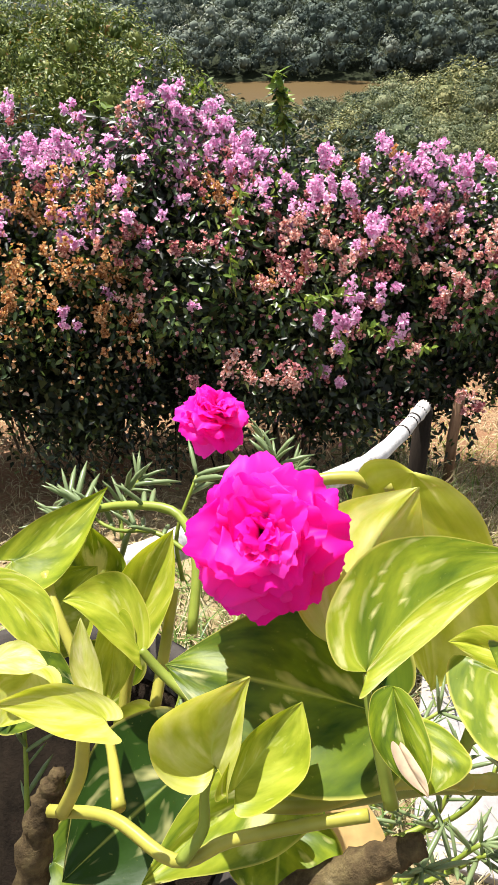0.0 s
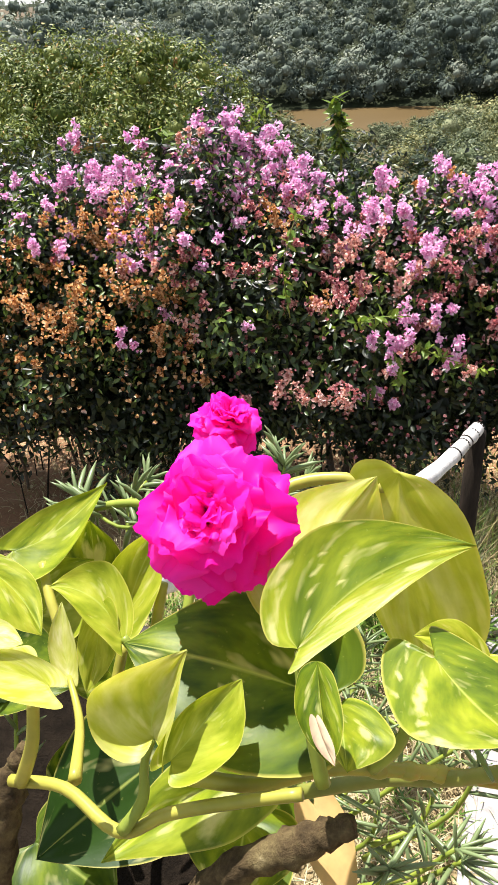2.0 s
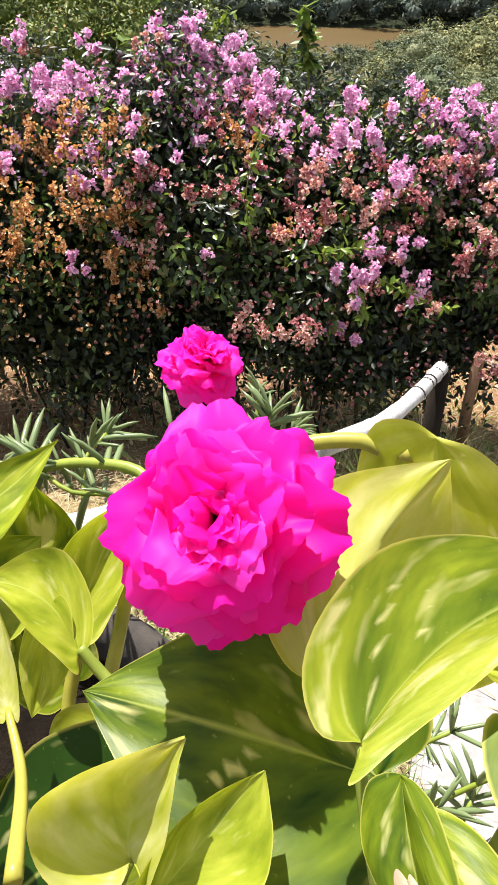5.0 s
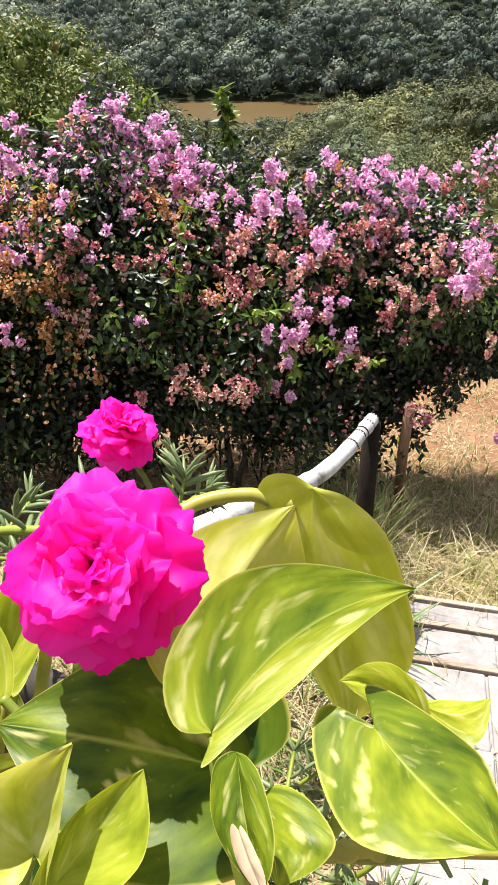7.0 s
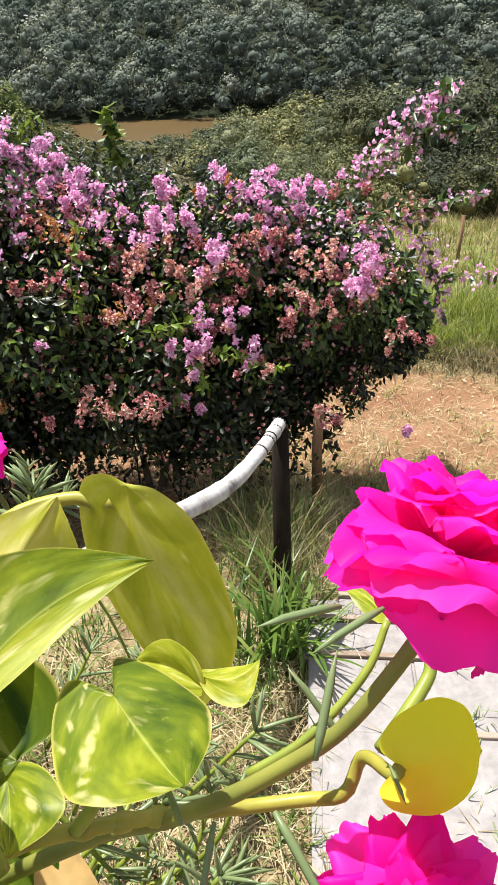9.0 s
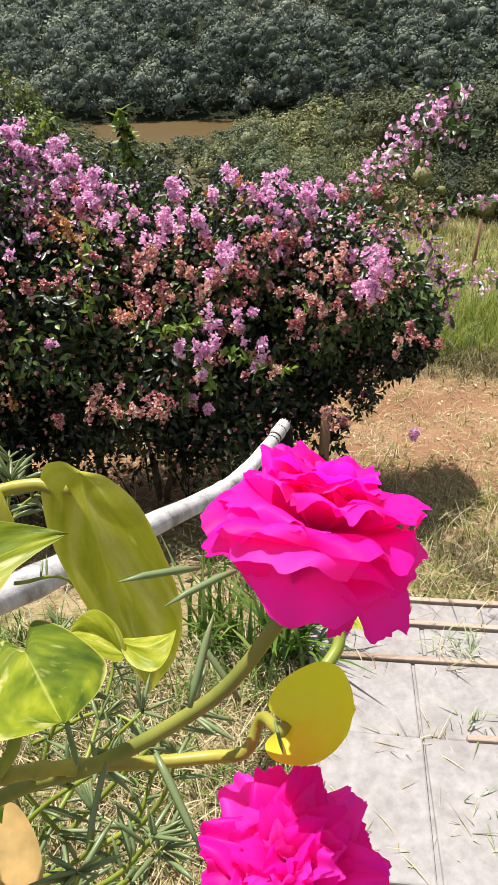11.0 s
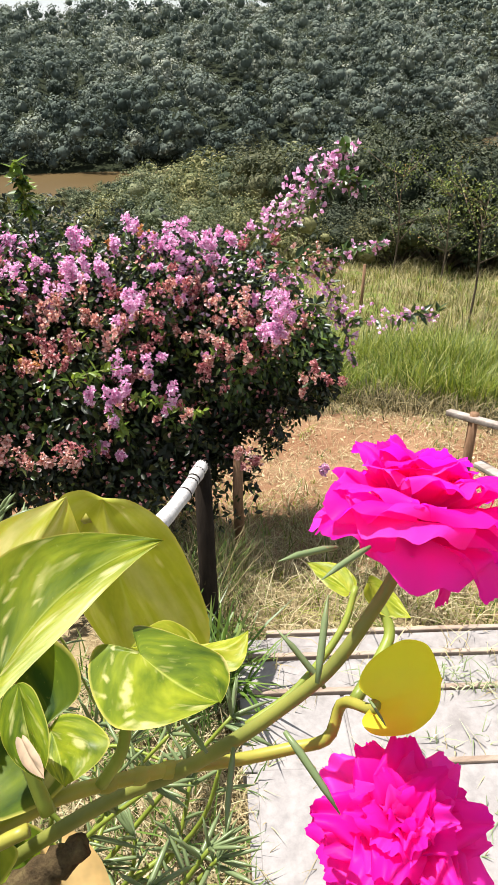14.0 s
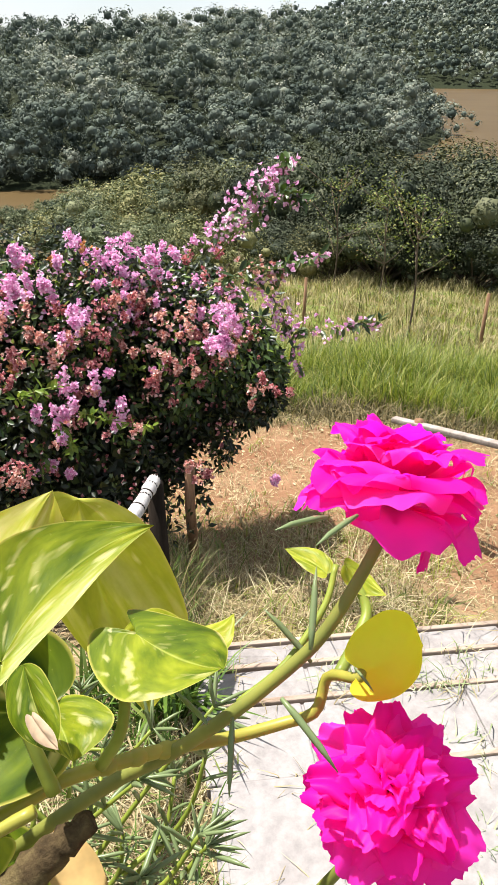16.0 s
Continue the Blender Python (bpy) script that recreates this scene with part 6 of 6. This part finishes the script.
F1 = Vector((0.0322, 0.2030, 1.5615))
fix_children(moss_rose(F1, Vector((-0.10, -0.52, 0.62)), 0.0260, "large double magenta flower turned up towards the camera", hang=[(0.1, -1, 0)]))
F2 = Vector((-0.0050, 0.4875, 1.4257))
fix_children(moss_rose(F2, Vector((0.24, -0.10, 0.9)), 0.0272, "double magenta flower", spin=0.5, hang=[(-0.2, -1, 0)]))
F3 = Vector((0.1830, 0.1500, 1.5805))
fix_children(moss_rose(F3, Vector((0.26, 0.30, 0.85)), 0.0275, "double magenta flower seen from below", [(6, -4, 1.06, 1.25), (7, 10, 1.05, 1.2), (7, 26, 1.02, 1.1), (8, 42, 0.96, 0.95), (8, 57, 0.86, 0.8), (6, 73, 0.74, 0.65)], spin=0.2, hang=[(0.75, -0.7, 0)]))
F4 = Vector((0.1725, 0.1170, 1.4845))
fix_children(moss_rose(F4, Vector((-0.16, -0.22, 0.9)), 0.0282, "ruffled double magenta flower", [(8, -4, 1.0, 0.8), (9, 12, 0.98, 0.75), (9, 28, 0.96, 0.7), (10, 44, 0.92, 0.62), (10, 58, 0.88, 0.55), (9, 70, 0.82, 0.5), (8, 80, 0.74, 0.45), (6, 87, 0.62, 0.4)], spin=0.9, hang=[(0.1, -1, 0)]))
stalk("stem", [F3 - Vector((0.001, 0.001, 0.007)), (0.1715, 0.1465, 1.5570), (0.1575, 0.1455, 1.5370), (0.1415, 0.1480, 1.5210), (0.1256, 0.1515, 1.5070), (0.1090, 0.1590, 1.4900), (0.0911, 0.1690, 1.4731), (0.0680, 0.1760, 1.4540), (0.0400, 0.1900, 1.4200)], 0.0020, 0.0030, M_RSTEM, rose, "thick olive flower stem", 40, 10)
stalk("stem", [F4 - Vector((0, 0, 0.006)), Vector((0.1641, 0.1323, 1.4276)), Vector((0.1445, 0.1372, 1.4058)), Vector((0.0942, 0.1644, 1.3646))], 0.002, 0.003, M_RSTEM, rose, "", 16)
stalk("stem", [F1 - Vector((0, 0, 0.006)), F1 + Vector((0.002, 0.02, -0.04)), F1 + Vector((-0.01, 0.05, -0.12)), F1 + Vector((-0.03, 0.07, -0.2))], 0.002, 0.003, M_RSTEM, rose)
stalk("stem", [F2 - Vector((0, 0, 0.006)), Vector((0.0150, 0.4767, 1.3869)), Vector((0.0204, 0.4339, 1.3585)), Vector((0.0142, 0.3714, 1.3383)), (-0.0088, 0.2983, 1.3271)], 0.002, 0.003, M_RSTEM, rose)
ARC = [(-0.0918, 0.3565, 1.4364), (-0.0704, 0.3623, 1.4440), (-0.0433, 0.3563, 1.4523), (-0.0175, 0.3461, 1.4538), (-0.0060, 0.3247, 1.4392), (-0.0080, 0.2941, 1.4109)]
stalk("stem", ARC, 0.0026, 0.003, M_STEM, rose, "", 24)


def needle_mesh():
    bm = bmesh.new()
    tube(bm, [(0, 0, 0), (0, 0.25, 0.03), (0, 0.7, 0.03), (0, 1.0, -0.01)], [0.035, 0.062, 0.055, 0.008], 6)
    me = bpy.data.meshes.new("needle_leaf")
    bm.to_mesh(me)
    bm.free()
    me.polygons.foreach_set("use_smooth", [True] * len(me.polygons))
    me.materials.append(M_NEEDLE)
    return me


NEEDLE = needle_mesh()
NV_, NF_ = [np.array([v.co for v in NEEDLE.vertices]), [tuple(p.vertices) for p in NEEDLE.polygons]]


def needles(pts, dirs, lengths, fat=1.0):
    """Succulent needle leaves, each an object under the plant."""
    for p, d, ln in zip(pts, dirs, lengths):
        d = Vector(d).normalized()
        m = d.to_track_quat("Y", "Z").to_matrix().to_4x4() @ Matrix.Diagonal((ln * fat, ln, ln * fat, 1))
        m.translation = Vector(p) - rose.location
        ob = new("needle_leaf", NEEDLE)
        ob.parent = rose
        ob.matrix_basis = m


def sprig(pts, count, length, tip=8, fat=1.0):
    """Needle leaves along a stem, with a star of them at its end."""
    line = [Vector(p) for p in smooth_line(pts, 20)]
    P, D, Ls = [], [], []
    for i in range(count):
        k = int(rng.integers(4, 19))
        ax = (line[min(k + 1, 19)] - line[k - 1]).normalized()
        o = Vector(rng.normal(size=3))
        o = (o - ax * o.dot(ax)).normalized()
        P.append(line[k]), D.append(o + ax * rng.uniform(0.2, 0.9)), Ls.append(length * rng.uniform(0.6, 1.2))
    ax = (line[-1] - line[-3]).normalized()
    for i in range(tip):
        o = Vector(rng.normal(size=3))
        o = (o - ax * o.dot(ax)).normalized()
        P.append(line[-1]), D.append(o * rng.uniform(0.5, 1.3) + ax * 0.8), Ls.append(length * rng.uniform(0.5, 1.0))
    needles(P, D, Ls, fat)
    stalk("stem", pts, 0.0016, 0.001, M_STEM, rose, "", 12, 6)


sprig(ARC[:4][::-1], 26, 0.026, 10)
sprig([(-0.0060, 0.3247, 1.4392), (-0.0311, 0.3402, 1.4455), (-0.0573, 0.3484, 1.4409), (-0.0876, 0.3735, 1.4434)], 16, 0.028, 8)
sprig([(-0.0572, 0.3684, 1.4146), (-0.0595, 0.3886, 1.4270), (-0.0501, 0.4055, 1.4335)], 14, 0.026, 8)
sprig([(0.0204, 0.4339, 1.3585), (0.0378, 0.4616, 1.3812), (0.0579, 0.4694, 1.3921)], 12, 0.026, 9)
sprig([(0.0300, 0.4156, 1.3879), (0.0386, 0.4386, 1.4068), (0.0418, 0.4463, 1.4196)], 10, 0.030, 9)
sprig([(0.0205, 0.4364, 1.3622), (0.0310, 0.4728, 1.3896), (0.0332, 0.4918, 1.4093)], 5, 0.024, 3)
sprig([(-0.0172, 0.3401, 1.4065), (-0.0191, 0.3475, 1.4372), (-0.0068, 0.3668, 1.4662)], 4, 0.028, 2)
SPRIGS_LOW = [[(0.0360, 0.2160, 1.3388), (0.0735, 0.2186, 1.3816), (0.1069, 0.2144, 1.4113)],
              [(0.0492, 0.2209, 1.3124), (0.0886, 0.2152, 1.3427), (0.0969, 0.2182, 1.3718)],
              [(0.0716, 0.1937, 1.3402), (0.1071, 0.1883, 1.3689), (0.1260, 0.1872, 1.3966)],
              [(0.0599, 0.2425, 1.3120), (0.0901, 0.2580, 1.3517), (0.1234, 0.2587, 1.3892)],
              [(0.0758, 0.2284, 1.3375), (0.1143, 0.2316, 1.3817), (0.1502, 0.2329, 1.4216)],
              [(0.0909, 0.2178, 1.3274), (0.1267, 0.2123, 1.3766), (0.1396, 0.2160, 1.4091)],
              [(0.0528, 0.2876, 1.3003), (0.0685, 0.3045, 1.3354), (0.0876, 0.3022, 1.3612)],
              [(0.0342, 0.3395, 1.2942), (0.0539, 0.3534, 1.3262), (0.0684, 0.3628, 1.3486)],
              [(0.0817, 0.1733, 1.3730), (0.0927, 0.1717, 1.3960), (0.0958, 0.1714, 1.4073)]]
SPRIGS_SIDE = [[(0.0483, 0.3154, 1.3026), (0.0928, 0.3153, 1.3241), (0.1277, 0.2922, 1.3236)],
               [(0.0701, 0.2151, 1.3602), (0.0898, 0.2455, 1.3679), (0.0985, 0.2723, 1.3707)],
               [(-0.0143, 0.2937, 1.3724), (-0.0212, 0.2824, 1.3555), (-0.0382, 0.2728, 1.3415)],
               [(0.0585, 0.2338, 1.3898), (0.0700, 0.2246, 1.3749), (0.0816, 0.2155, 1.3599)],
               [(0.0933, 0.2110, 1.3523), (0.1166, 0.2179, 1.3616), (0.1283, 0.2324, 1.3834)],
               [(0.1017, 0.1880, 1.3543), (0.1215, 0.1890, 1.3738), (0.1296, 0.1865, 1.3886)],
               [(0.0284, 0.4402, 1.3296), (0.0658, 0.4695, 1.2963), (0.0962, 0.4396, 1.2098)],
               [(0.0786, 0.3292, 1.2690), (0.0968, 0.3699, 1.2929), (0.1011, 0.3814, 1.3104)],
               [(0.0294, 0.2330, 1.3903), (0.0439, 0.2255, 1.3778), (0.0468, 0.2161, 1.3630)],
               [(-0.0871, 0.2063, 1.3560), (-0.0870, 0.2316, 1.3952), (-0.0884, 0.2425, 1.4124)]]
for a in SPRIGS_LOW + SPRIGS_SIDE:
    sprig(a, 10, 0.023, 7, 0.85)
# single leaves on the flower stem that leans out
needles([(0.1359, 0.1283, 1.5358), (0.1461, 0.1302, 1.5497), (0.1629, 0.1596, 1.5122), (0.1713, 0.1437, 1.5208), (0.1220, 0.1330, 1.5286), (0.1142, 0.1339, 1.5284), (0.1514, 0.1349, 1.5926), (0.1597, 0.1324, 1.5927)],
        [Vector((0.1445, 0.1094, 1.5235)) - Vector((0.1359, 0.1283, 1.5358)), Vector((0.1547, 0.1451, 1.5660)) - Vector((0.1461, 0.1302, 1.5497)), Vector((0.1509, 0.1735, 1.5289)) - Vector((0.1629, 0.1596, 1.5122)),
         Vector((0.1714, 0.1314, 1.5214)) - Vector((0.1713, 0.1437, 1.5208)), Vector((0.1157, 0.1194, 1.5157)) - Vector((0.1220, 0.1330, 1.5286)), Vector((0.1079, 0.1587, 1.5249)) - Vector((0.1142, 0.1339, 1.5284)), Vector((0.1347, 0.1296, 1.5964)) - Vector((0.1514, 0.1349, 1.5926)), Vector((0.1431, 0.1246, 1.5923)) - Vector((0.1597, 0.1324, 1.5927))],
        [0.026, 0.025, 0.026, 0.012, 0.022, 0.020, 0.02, 0.019], 0.75)
stalk("stem", [(0.1351, 0.1612, 1.5013), (0.1543, 0.1637, 1.5106), (0.1736, 0.1716, 1.5246), (0.1830, 0.1807, 1.5356)], 0.0016, 0.0012, M_STEM, rose)
